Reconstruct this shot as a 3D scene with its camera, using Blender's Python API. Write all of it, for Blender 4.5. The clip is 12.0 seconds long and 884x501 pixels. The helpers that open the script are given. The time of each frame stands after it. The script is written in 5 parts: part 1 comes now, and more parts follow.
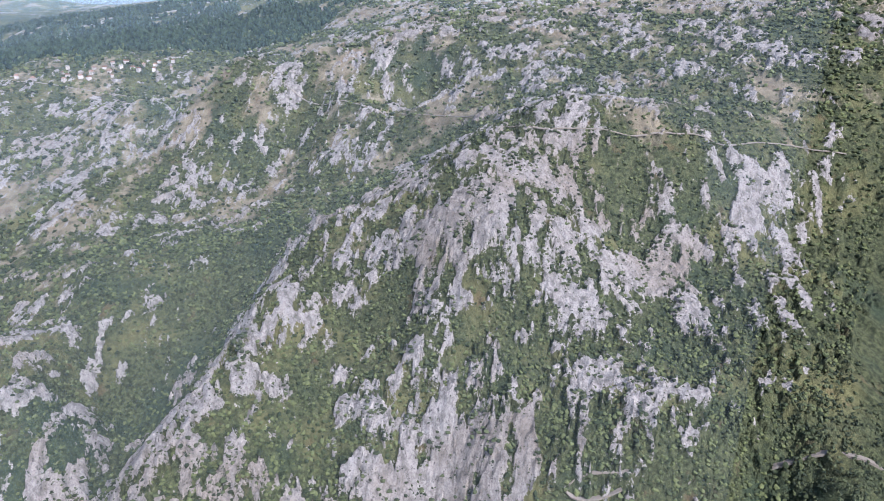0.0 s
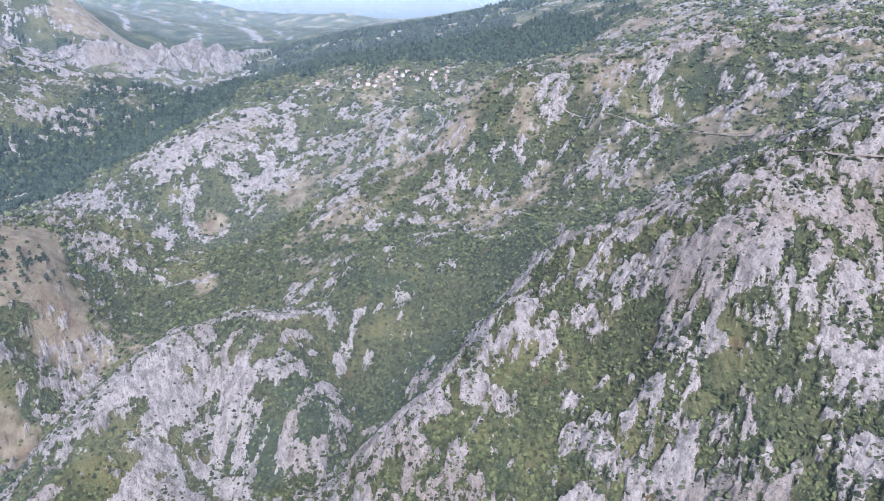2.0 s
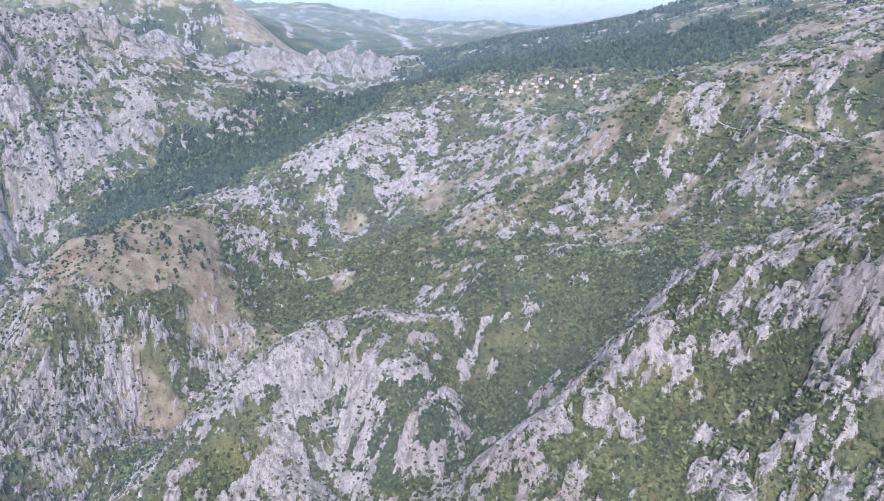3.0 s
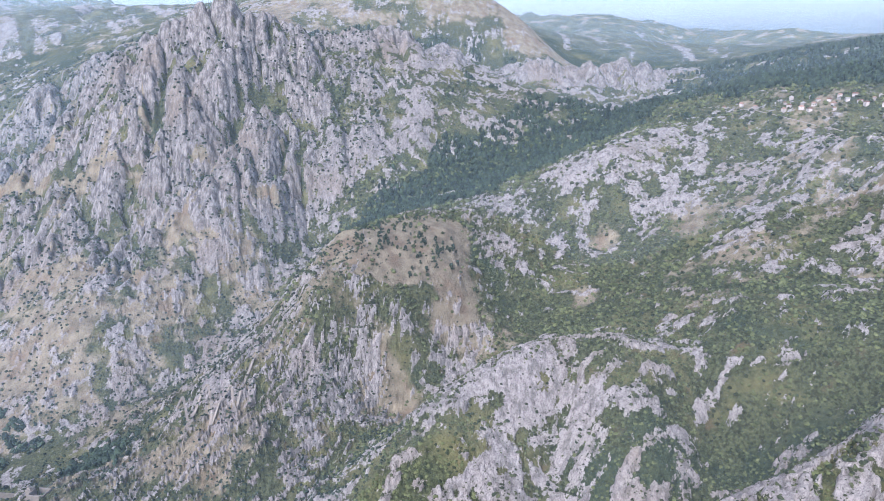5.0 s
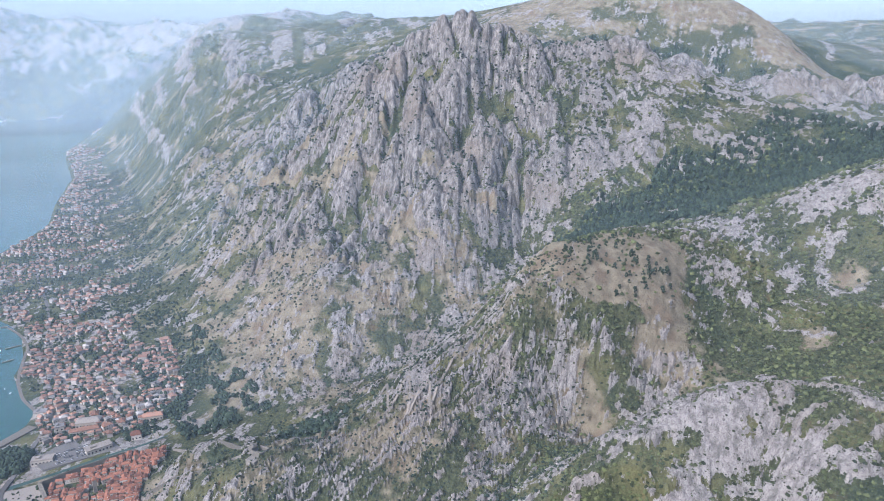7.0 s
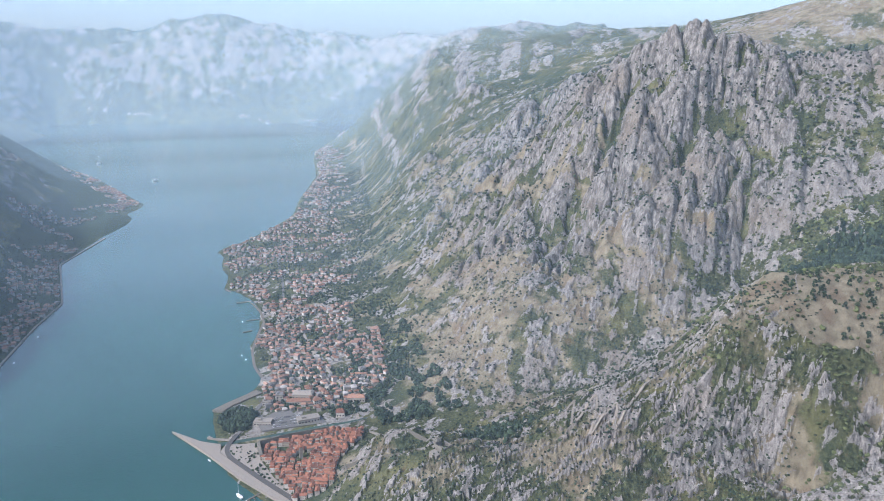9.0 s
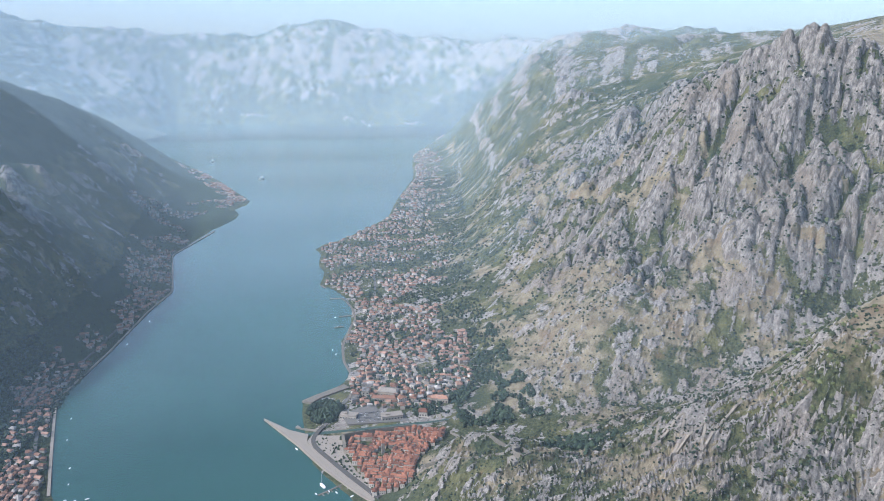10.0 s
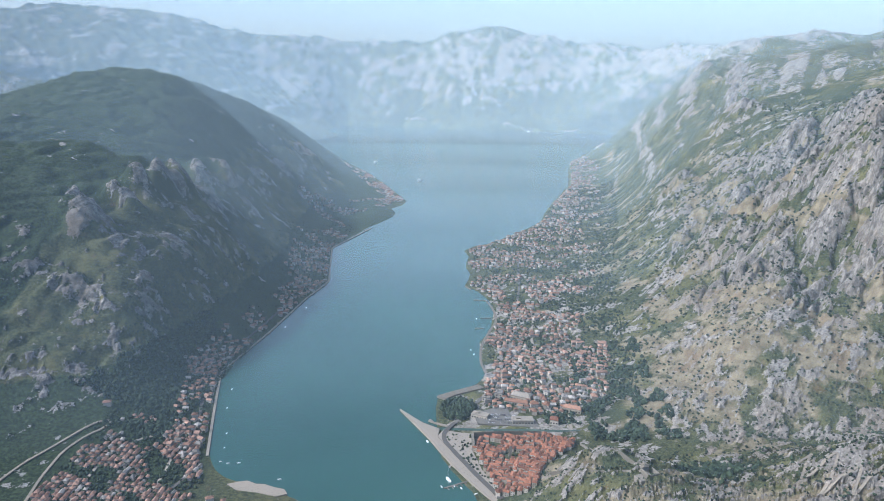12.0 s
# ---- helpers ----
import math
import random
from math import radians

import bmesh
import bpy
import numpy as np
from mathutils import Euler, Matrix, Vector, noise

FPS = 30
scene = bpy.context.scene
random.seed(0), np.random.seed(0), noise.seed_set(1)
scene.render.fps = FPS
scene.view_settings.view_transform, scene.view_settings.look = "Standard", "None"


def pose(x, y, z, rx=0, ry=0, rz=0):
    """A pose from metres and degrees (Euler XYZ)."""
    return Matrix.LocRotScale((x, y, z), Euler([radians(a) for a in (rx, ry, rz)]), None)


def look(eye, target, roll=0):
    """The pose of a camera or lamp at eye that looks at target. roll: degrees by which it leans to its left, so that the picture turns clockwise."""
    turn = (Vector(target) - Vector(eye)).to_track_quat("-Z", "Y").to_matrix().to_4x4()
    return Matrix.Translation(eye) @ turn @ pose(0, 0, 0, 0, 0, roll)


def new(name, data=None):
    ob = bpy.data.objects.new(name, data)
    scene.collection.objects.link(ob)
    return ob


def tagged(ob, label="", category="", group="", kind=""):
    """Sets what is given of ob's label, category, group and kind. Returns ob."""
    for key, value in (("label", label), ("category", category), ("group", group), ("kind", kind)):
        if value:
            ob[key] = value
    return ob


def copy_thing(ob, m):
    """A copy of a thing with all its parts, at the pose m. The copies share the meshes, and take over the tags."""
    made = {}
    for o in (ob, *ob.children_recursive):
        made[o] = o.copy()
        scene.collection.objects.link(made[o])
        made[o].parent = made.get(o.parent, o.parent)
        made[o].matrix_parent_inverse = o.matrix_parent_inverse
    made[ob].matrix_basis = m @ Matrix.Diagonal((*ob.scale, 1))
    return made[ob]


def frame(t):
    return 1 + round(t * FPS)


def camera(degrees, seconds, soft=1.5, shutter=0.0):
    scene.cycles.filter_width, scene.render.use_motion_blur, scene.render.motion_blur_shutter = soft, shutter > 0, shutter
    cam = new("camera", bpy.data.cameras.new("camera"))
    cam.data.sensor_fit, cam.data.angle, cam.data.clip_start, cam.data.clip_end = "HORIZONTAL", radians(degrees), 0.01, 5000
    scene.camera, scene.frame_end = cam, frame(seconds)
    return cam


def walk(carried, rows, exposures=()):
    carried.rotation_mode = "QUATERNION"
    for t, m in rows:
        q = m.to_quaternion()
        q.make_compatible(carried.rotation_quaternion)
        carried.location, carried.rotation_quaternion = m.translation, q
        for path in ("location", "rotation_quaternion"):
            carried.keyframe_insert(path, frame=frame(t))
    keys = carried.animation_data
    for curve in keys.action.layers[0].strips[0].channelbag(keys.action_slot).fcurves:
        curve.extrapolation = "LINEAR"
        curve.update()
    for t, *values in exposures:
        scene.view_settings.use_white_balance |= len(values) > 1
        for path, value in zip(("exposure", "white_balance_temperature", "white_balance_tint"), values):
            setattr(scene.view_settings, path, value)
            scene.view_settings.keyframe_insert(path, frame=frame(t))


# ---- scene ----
cam = camera(65.07, 12.0, soft=0.9)

# Seconds, place in metres, heading (clockwise from the bay's axis), pitch, lean.
PATH = [
    (0.0, -32.47, 21.25, 316.93, 110.71, -18.55, 0.77),
    (0.5, -29.32, 19.87, 316.88, 105.54, -18.40, 0.64),
    (1.0, -26.13, 18.50, 316.78, 100.49, -18.25, 0.48),
    (1.5, -22.81, 17.12, 316.60, 95.20, -18.07, 0.32),
    (2.0, -19.50, 15.82, 316.51, 89.15, -17.87, 0.17),
    (2.5, -16.54, 14.54, 316.46, 83.15, -17.63, 0.10),
    (3.0, -13.95, 13.13, 316.40, 77.38, -17.37, 0.01),
    (5.0, -4.35, 3.52, 317.81, 55.15, -16.44, -0.49),
    (5.5, -2.13, 1.70, 318.10, 50.20, -16.20, -0.50),
    (6.0, 0.01, 0.00, 318.50, 45.83, -16.04, -0.45),
    (6.5, 2.04, -1.83, 319.02, 40.93, -15.83, -0.44),
    (7.0, 4.29, -3.74, 319.54, 36.26, -15.61, -0.39),
    (9.0, 14.40, -11.09, 320.63, 18.01, -14.70, -0.20),
    (9.5, 16.94, -12.91, 321.10, 13.44, -14.50, -0.02),
    (10.0, 19.61, -14.62, 321.33, 9.92, -14.36, 0.11),
    (10.5, 22.28, -16.17, 321.40, 6.30, -14.23, 0.23),
    (11.0, 25.01, -17.89, 321.26, 2.38, -14.09, 0.36),
    (11.5, 27.75, -19.74, 321.09, -0.44, -14.02, 0.43),
    (12.0, 30.42, -21.49, 320.90, -3.10, -13.94, 0.59),
]
walk(cam, [(t, pose(x, y, z, 90 + p, 0, -h) @ pose(0, 0, 0, 0, 0, r)) for t, x, y, z, h, p, r in PATH],
     exposures=[(0.0, 0.83, 5420, 20), (3.0, 0.95, 5430, 24), (6.0, 0.70, 5460, 21), (9.0, 0.60, 5620, 16), (12.0, 0.63, 5640, 11)])

# ---- world, sun, exposure ----
SUN_AZ, SUN_EL = radians(-102), radians(41)     # clockwise from +y, above the horizon
world = bpy.data.worlds.new("sky")
scene.world = world
world.use_nodes = True
wn = world.node_tree.nodes
sky = wn.new("ShaderNodeTexSky")
sky.sky_type, sky.sun_disc, sky.sun_elevation, sky.sun_rotation = "NISHITA", False, SUN_EL, SUN_AZ
sky.altitude, sky.air_density, sky.dust_density, sky.ozone_density = 300, 1.0, 5.0, 1.0
wn["Background"].inputs["Strength"].default_value = 0.15
world.node_tree.links.new(sky.outputs[0], wn["Background"].inputs["Color"])
sun = new("sun", bpy.data.lights.new("sun", "SUN"))
sun.data.energy, sun.data.angle, sun.data.color = 3.3, radians(2.0), (1.0, 0.95, 0.88)
sun.matrix_world = look((0, 0, 900), (-math.sin(SUN_AZ) * math.cos(SUN_EL), -math.cos(SUN_AZ) * math.cos(SUN_EL), 900 - math.sin(SUN_EL)))


# ---- noise on arrays ----
rng = np.random.default_rng(7)
PERM = np.concatenate([rng.permutation(512)] * 2)
ANG = rng.uniform(0, 2 * np.pi, 512)


def grad_noise(x, y):
    """Gradient noise, about -1 to 1, one lattice cell a unit."""
    xi, yi = np.floor(x).astype(int), np.floor(y).astype(int)
    fx, fy = x - xi, y - yi
    u, v = fx * fx * fx * (fx * (fx * 6 - 15) + 10), fy * fy * fy * (fy * (fy * 6 - 15) + 10)

    def corner(dx, dy):
        a = ANG[PERM[(PERM[(xi + dx) & 511] + yi + dy) & 511]]
        return np.cos(a) * (fx - dx) + np.sin(a) * (fy - dy)

    return 1.5 * ((corner(0, 0) * (1 - u) + corner(1, 0) * u) * (1 - v) + (corner(0, 1) * (1 - u) + corner(1, 1) * u) * v)


def fbm(x, y, size, octaves=4, gain=0.5):
    total, amp = 0, 1.0
    for k in range(octaves):
        total = total + amp * grad_noise(x / size + 17.3 * k, y / size - 9.1 * k)
        size, amp = size / 2.03, amp * gain
    return total


def ridged(x, y, size, octaves=4, gain=0.5):
    """Sharp crests, 0 to about 1."""
    total, amp, norm = 0, 1.0, 0
    for k in range(octaves):
        n = 1 - np.abs(grad_noise(x / size + 31.7 * k, y / size + 5.9 * k))
        total, norm = total + amp * n * n, norm + amp
        size, amp = size / 2.1, amp * gain
    return total / norm


def pillars(x, y, size, octaves=3, gain=0.5):
    """Rounded tops between narrow clefts, 0 to about 1."""
    total, amp, norm = 0, 1.0, 0
    for k in range(octaves):
        n = np.minimum(np.abs(grad_noise(x / size + 11.7 * k, y / size + 25.9 * k)) * 1.9, 1.2)
        total, norm = total + amp * np.sqrt(n + 0.004), norm + amp
        size, amp = size / 2.2, amp * gain
    return total / norm


def ramp(v, lo, hi):
    s = np.clip((v - lo) / (hi - lo), 0, 1)
    return s * s * (3 - 2 * s)


# ---- the lie of the land: crest, valley and shore lines (x, y, z) ----
LINES = []     # (points, rock, dry grass, wood, cragginess)


def line(points, rock=0.4, dry=0.1, wood=0.1, crag=0.3):
    LINES.append((np.array(points, float), rock, dry, wood, crag))


SHORE_EAST = [(40, 455), (-44, 607), (-4, 563), (5, 581), (-9, 637), (35, 671), (46, 706), (33, 754), (34, 800), (51, 874), (47, 974), (5, 1040),
              (2, 1165), (-12, 1290), (90, 1400), (173, 1555), (214, 1779), (308, 2134), (380, 2735), (599, 3414), (862, 4226)]
SHORE_WEST = [(-30, 440), (-106, 455), (-147, 469), (-175, 474), (-199, 507), (-221, 578), (-252, 682), (-235, 807), (-223, 950), (-208, 1040), (-251, 1267),
              (-204, 1454), (-314, 1504), (-154, 1780), (-337, 2310), (-645, 3008), (-946, 3461)]
SHORE_FAR = [(862, 4226), (433, 4470), (-19, 4500), (-496, 4700), (-900, 4780)]
for shore in (SHORE_EAST[5:], SHORE_WEST, SHORE_FAR):
    line([(x, y, 0.3) for x, y in shore], 0.1, 0.1, 0.3, 0.0)
line([(20, 430, 0), (40, 455, 0.3), (0, 520, 0.3), (-4, 563, 0.3), (-9, 637, 0.3), (35, 671, 0.3)], 0.1, 0.1, 0.2, 0)
line([(-40, 470, -12), (-80, 520, -20), (-100, 700, -25), (-100, 1000, -25), (-120, 1400, -25), (0, 1700, -25), (60, 2400, -25), (0, 3400, -25), (0, 4300, -25), (-600, 4200, -25)], 0, 0, 0, 0)
# east bank: town shelf, foot of the slope
line([(60, 470, 3), (60, 540, 3), (90, 620, 4), (100, 720, 5), (100, 850, 6), (110, 950, 8), (120, 1150, 8), (150, 1350, 9), (220, 1550, 9), (270, 1800, 8), (350, 2150, 8), (430, 2735, 10)], 0.1, 0.2, 0.4, 0)
line([(140, 545, 8), (170, 575, 8), (190, 640, 12), (195, 740, 14), (205, 850, 22), (225, 990, 25), (250, 1120, 25), (300, 1330, 25), (350, 1620, 25), (420, 2050, 25), (510, 2600, 30)], 0.3, 0.35, 0.42, 0.2)
# castle spur and plateau
line([(125, 425, 42), (151, 404, 65), (190, 372, 66), (228, 349, 77), (268, 362, 92), (313, 375, 106), (336, 362, 130), (356, 354, 152)], 0.45, 0.5, 0.05, 0.5)
# grass plateau
line([(414, 398, 171), (450, 376, 164), (469, 359, 165), (493, 340, 163)], 0.05, 0.9, 0.0, 0.0)
line([(349, 346, 152), (383, 328, 142), (419, 306, 131), (440, 304, 132)], 0.4, 0.4, 0, 0.1)
line([(383, 365, 161), (420, 346, 155), (461, 324, 148)], 0.0, 1.0, 0, 0.0)
line([(344, 344, 144), (335, 346, 129), (324, 345, 115), (331, 330, 98)], 0.6, 0.5, 0, 0.5)
line([(375, 323, 134), (384, 308, 120), (399, 298, 99)], 0.6, 0.3, 0, 0.3)
line([(470, 440, 146), (531, 484, 137)], 0.3, 0.4, 0.3, 0.4)
line([(356, 350, 150), (345, 335, 115), (346, 309, 65), (352, 285, 52)], 0.35, 0.55, 0, 0.4)
line([(400, 335, 148), (420, 308, 121), (415, 295, 88), (405, 270, 70)], 0.5, 0.4, 0, 0.4)
line([(228, 349, 77), (242, 319, 80), (255, 300, 60), (269, 287, 51)], 0.5, 0.35, 0.05, 0.4)
line([(151, 404, 65), (175, 350, 50), (197, 329, 55), (205, 300, 45)], 0.5, 0.3, 0.1, 0.5)
line([(206, 401, 50), (230, 410, 62), (270, 405, 84), (314, 413, 92), (341, 413, 95), (375, 412, 131)], 0.5, 0.4, 0, 0.5)
line([(110, 496, 19), (118, 483, 33), (128, 469, 46), (139, 451, 56)], 0.5, 0.25, 0.05, 0.5)
line([(86, 467, 16), (98, 442, 28), (115, 421, 42), (131, 407, 56)], 0.45, 0.3, 0.1, 0.5)
line([(77, 438, 16), (96, 422, 28), (115, 400, 45)], 0.45, 0.3, 0.1, 0.4)
# river gorge
line([(145, 505, 12), (180, 480, 14), (215, 500, 18), (260, 520, 22), (300, 540, 26), (350, 525, 36), (420, 530, 52), (490, 555, 75), (560, 580, 95)], 0.55, 0.3, 0.05, 0.5)
# crag massif
line([(200, 580, 12), (232, 600, 32), (249, 645, 30), (215, 720, 25)], 0.35, 0.65, 0.05, 0.3)
line([(249, 645, 30), (293, 638, 83), (336, 620, 90), (377, 608, 85), (437, 582, 91)], 0.45, 0.55, 0.02, 0.5)
line([(310, 805, 72), (395, 767, 118), (447, 630, 145), (542, 615, 155)], 0.6, 0.45, 0.02, 0.7)
line([(336, 620, 90), (395, 700, 118), (440, 740, 150), (492, 743, 213), (540, 790, 270), (598, 834, 338), (640, 840, 372)], 0.9, 0.1, 0.02, 1.0)
line([(542, 635, 160), (610, 696, 238), (680, 760, 330), (710, 785, 368)], 0.9, 0.05, 0.05, 1.0)
line([(373, 982, 135), (424, 930, 180), (467, 1000, 195), (512, 1073, 223), (560, 1040, 290), (605, 1015, 306)], 0.8, 0.15, 0.1, 0.9)
line([(720, 950, 372), (775, 955, 376), (830, 960, 372)], 0.5, 0.4, 0.1, 0.3)
# green saddles between the rim and the hills behind
line([(610, 960, 308), (668, 890, 338), (712, 850, 344), (760, 845, 328), (815, 850, 306), (862, 822, 302), (925, 765, 312), (985, 725, 288), (1028, 700, 270), (1080, 640, 262), (1128, 565, 258), (1172, 500, 255)], 0.2, 0.2, 0.7, 0.05)
line([(680, 1040, 300), (690, 1180, 295), (650, 1400, 285)], 0.3, 0.3, 0.5, 0.1)
line([(640, 1130, 308), (611, 1176, 290), (549, 1419, 275), (600, 1700, 290), (640, 2000, 300), (800, 2500, 370), (970, 2840, 412), (1150, 3600, 440)], 0.47, 0.2, 0.35, 0.7)
line([(795, 1520, 351), (717, 1695, 340), (1005, 1600, 398), (1093, 2088, 425), (1020, 2500, 400)], 0.42, 0.25, 0.35, 0.5)
line([(363, 908, 121), (391, 1067, 150), (380, 1230, 140)], 0.5, 0.42, 0.2, 0.6)
line([(385, 1270, 140), (440, 1500, 150), (500, 1800, 165), (560, 2200, 170), (680, 2800, 190)], 0.42, 0.2, 0.4, 0.7)
# south-east slope, from the skyline down
line([(941, -208, 331), (726, -362, 334), (532, -487, 337), (419, -540, 336)], 0.42, 0.35, 0.2, 0.3)
line([(755, -42, 281), (671, -132, 285), (544, -256, 285), (437, -353, 290), (337, -439, 291)], 0.45, 0.25, 0.15, 0.4)
line([(747, 56, 241), (651, -72, 239), (561, -157, 242), (475, -215, 246)], 0.35, 0.2, 0.2, 0.2)
line([(395, -275, 262), (348, -333, 265), (312, -395, 264)], 0.35, 0.4, 0.15, 0.3)
# road spur: crest, buttress, ribs and right flank
line([(363, -204, 271), (354, -209, 263), (347, -202, 254)], 0.9, 0, 0, 0.5)
line([(358, -181, 253), (335, -211, 251), (311, -277, 249), (299, -333, 242), (280, -394, 239)], 0.4, 0.2, 0.1, 0.15)
line([(354, -163, 249), (336, -130, 238), (315, -117, 223), (306, -108, 216)], 0.8, 0.1, 0.05, 0.4)
line([(286, -129, 218), (290, -106, 202), (293, -94, 193), (286, -87, 169)], 0.85, 0.02, 0.02, 0.6)
line([(282, -134, 214), (265, -147, 193), (251, -156, 182), (235, -157, 166)], 0.8, 0.02, 0.02, 0.5)
line([(266, -82, 172), (258, -109, 172), (247, -138, 172)], 0.15, 0, 0.2, 0.1)
line([(261, -83, 169), (244, -72, 140), (229, -72, 124), (215, -76, 106)], 0.8, 0.05, 0, 0.5)
line([(250, -45, 133), (229, -37, 115)], 0.6, 0.05, 0, 0.5)
line([(243, -112, 164), (225, -107, 150), (212, -99, 136), (198, -95, 125)], 0.6, 0, 0.1, 0.4)
line([(222, -149, 162), (206, -141, 148), (189, -137, 142), (197, -114, 133)], 0.6, 0, 0.1, 0.4)
line([(197, -165, 154), (176, -159, 148), (179, -116, 125), (156, -155, 134)], 0.35, 0, 0.3, 0.2)
line([(329, -189, 231), (316, -191, 224), (278, -184, 201), (261, -173, 188), (245, -179, 178)], 0.8, 0, 0.05, 0.4)
line([(303, -232, 199), (269, -229, 182), (236, -195, 163)], 0.6, 0, 0.1, 0.4)
line([(311, -300, 239), (291, -295, 215), (268, -243, 184), (227, -206, 163), (188, -199, 153), (161, -183, 143), (146, -174, 134)], 0.5, 0, 0.15, 0.3)
line([(268, -300, 192), (240, -287, 179), (208, -262, 162), (191, -263, 158), (157, -239, 145), (124, -221, 138)], 0.4, 0, 0.25, 0.3)
line([(271, -350, 201), (242, -336, 179), (200, -317, 158), (160, -271, 143)], 0.3, 0, 0.25, 0.3)
# hollow behind the spur
line([(433, -161, 227), (466, -128, 207), (467, -84, 193), (454, -40, 181)], 0.05, 0.15, 0.15, 0.05)
line([(382, -99, 210), (364, -76, 203), (359, -52, 196), (363, -37, 186)], 0.55, 0.15, 0.05, 0.2)
line([(355, -39, 174), (328, -70, 185), (304, -75, 175), (306, -47, 157), (288, -58, 150)], 0.3, 0.3, 0.1, 0.2)
# second knoll
line([(318, -15, 181), (310, -25, 176), (303, -17, 161), (302, -3, 160), (290, 18, 154), (272, 34, 145), (256, 50, 135), (239, 55, 123)], 0.75, 0.1, 0, 0.5)
line([(279, 6, 148), (257, 12, 131), (237, 9, 118)], 0.7, 0.1, 0, 0.4)
line([(283, -33, 145), (266, -26, 131), (242, -21, 112)], 0.1, 0.1, 0.3, 0.1)
# first knoll
line([(382, 111, 137), (375, 131, 145), (363, 149, 145), (341, 170, 144), (323, 184, 141), (305, 197, 131), (281, 205, 119), (256, 211, 106), (237, 212, 98)], 0.65, 0.12, 0, 0.4)
line([(348, 152, 133), (327, 152, 99), (309, 147, 80), (298, 136, 65)], 0.75, 0.0, 0, 0.35)
line([(345, 122, 131), (326, 120, 126), (326, 104, 113), (329, 91, 107), (324, 83, 88), (303, 85, 69)], 0.55, 0.2, 0, 0.5)
line([(395, 91, 126), (393, 76, 112), (378, 84, 99)], 0.4, 0.3, 0.05, 0.4)
line([(376, 72, 85), (362, 52, 84), (325, 60, 72)], 0.1, 0.1, 0.3, 0.1)
# basin and long slope up to the village
line([(443, 215, 101), (465, 158, 114), (410, 83, 138), (416, 27, 139), (411, 8, 119)], 0.34, 0.15, 0.08, 0.15)
line([(499, 238, 96), (527, 176, 117), (465, 92, 154), (446, 30, 156), (424, -25, 164)], 0.2, 0.12, 0.12, 0.1)
line([(501, 321, 130), (542, 330, 149), (602, 325, 162), (658, 312, 180), (713, 281, 212), (790, 258, 223)], 0.7, 0.05, 0.05, 0.3)
line([(482, 272, 89), (537, 275, 111), (628, 265, 130), (695, 225, 159), (759, 176, 187), (823, 80, 224), (816, 2, 230)], 0.5, 0.1, 0.05, 0.3)
line([(599, 197, 119), (593, 114, 159), (664, 70, 178), (746, 19, 207)], 0.36, 0.22, 0.05, 0.2)
line([(576, 36, 147), (574, -33, 167), (639, -83, 200), (578, -136, 220), (589, -202, 236)], 0.38, 0.2, 0.05, 0.15)
line([(502, -50, 161), (503, -105, 185), (484, -170, 217)], 0.05, 0.1, 0.1, 0.05)
line([(911, 270, 236), (894, 235, 242), (889, 130, 253), (885, 59, 259), (846, -9, 250), (720, -85, 228)], 0.15, 0.15, 0.3, 0.1)
line([(1048, 211, 271), (1065, 70, 280), (1001, -83, 287), (941, -208, 303)], 0.05, 0.05, 0.95, 0.1)
line([(1162, 339, 254), (1199, 269, 269), (1249, 219, 301), (1334, 86, 321), (1386, -13, 340), (1382, -92, 363), (1369, -202, 392)], 0.3, 0.05, 0.6, 0.3)
# wooded gorge head, cliff foot and rim
line([(526, 461, 141), (643, 473, 146), (780, 445, 163), (919, 389, 202), (1029, 349, 244)], 0.02, 0.0, 1.0, 0.1)
line([(663, 593, 194), (745, 546, 200), (816, 502, 206), (921, 433, 213), (995, 387, 221), (1085, 340, 224)], 0.75, 0.1, 0.2, 0.6)
line([(568, 896, 326), (642, 806, 366), (693, 775, 367), (754, 773, 343), (816, 766, 322), (881, 706, 349), (937, 682, 317), (974, 663, 296), (1017, 614, 283), (1066, 545, 275), (1114, 465, 269), (1149, 431, 282), (1183, 394, 273)], 0.85, 0.08, 0.05, 0.8)
line([(916, 991, 380), (1040, 966, 434), (1147, 885, 467), (1234, 758, 416), (1250, 690, 371), (1263, 597, 288)], 0.36, 0.7, 0.08, 0.1)
line([(1359, 629, 270), (1445, 553, 269), (1433, 432, 268)], 0.2, 0.2, 0.6, 0.2)
line([(2313, 1182, 394), (2502, 1008, 424), (2664, 853, 381), (2703, 719, 348), (2661, 435, 369), (2624, 342, 335)], 0.25, 0.35, 0.3, 0.4)
line([(2180, 1113, 354), (2317, 931, 374), (2511, 663, 295), (2465, 397, 311)], 0.25, 0.3, 0.4, 0.4)
# outcrops, gullies and grassy tongues
line([(324, -187, 232), (307, -185, 221), (279, -184, 203), (261, -175, 191)], 0.82, 0.03, 0.02, 0.4)
line([(302, -222, 208), (275, -225, 188), (251, -216, 176)], 0.82, 0.03, 0.02, 0.4)
line([(299, -242, 211), (279, -239, 193)], 0.82, 0.03, 0.02, 0.4)
line([(308, -302, 243), (289, -297, 218), (279, -300, 207)], 0.82, 0.03, 0.02, 0.4)
line([(269, -294, 197), (245, -290, 183), (226, -286, 174)], 0.82, 0.03, 0.02, 0.4)
line([(228, -254, 171), (202, -257, 163), (191, -260, 160)], 0.82, 0.03, 0.02, 0.4)
line([(271, -344, 207), (259, -342, 195)], 0.82, 0.03, 0.02, 0.4)
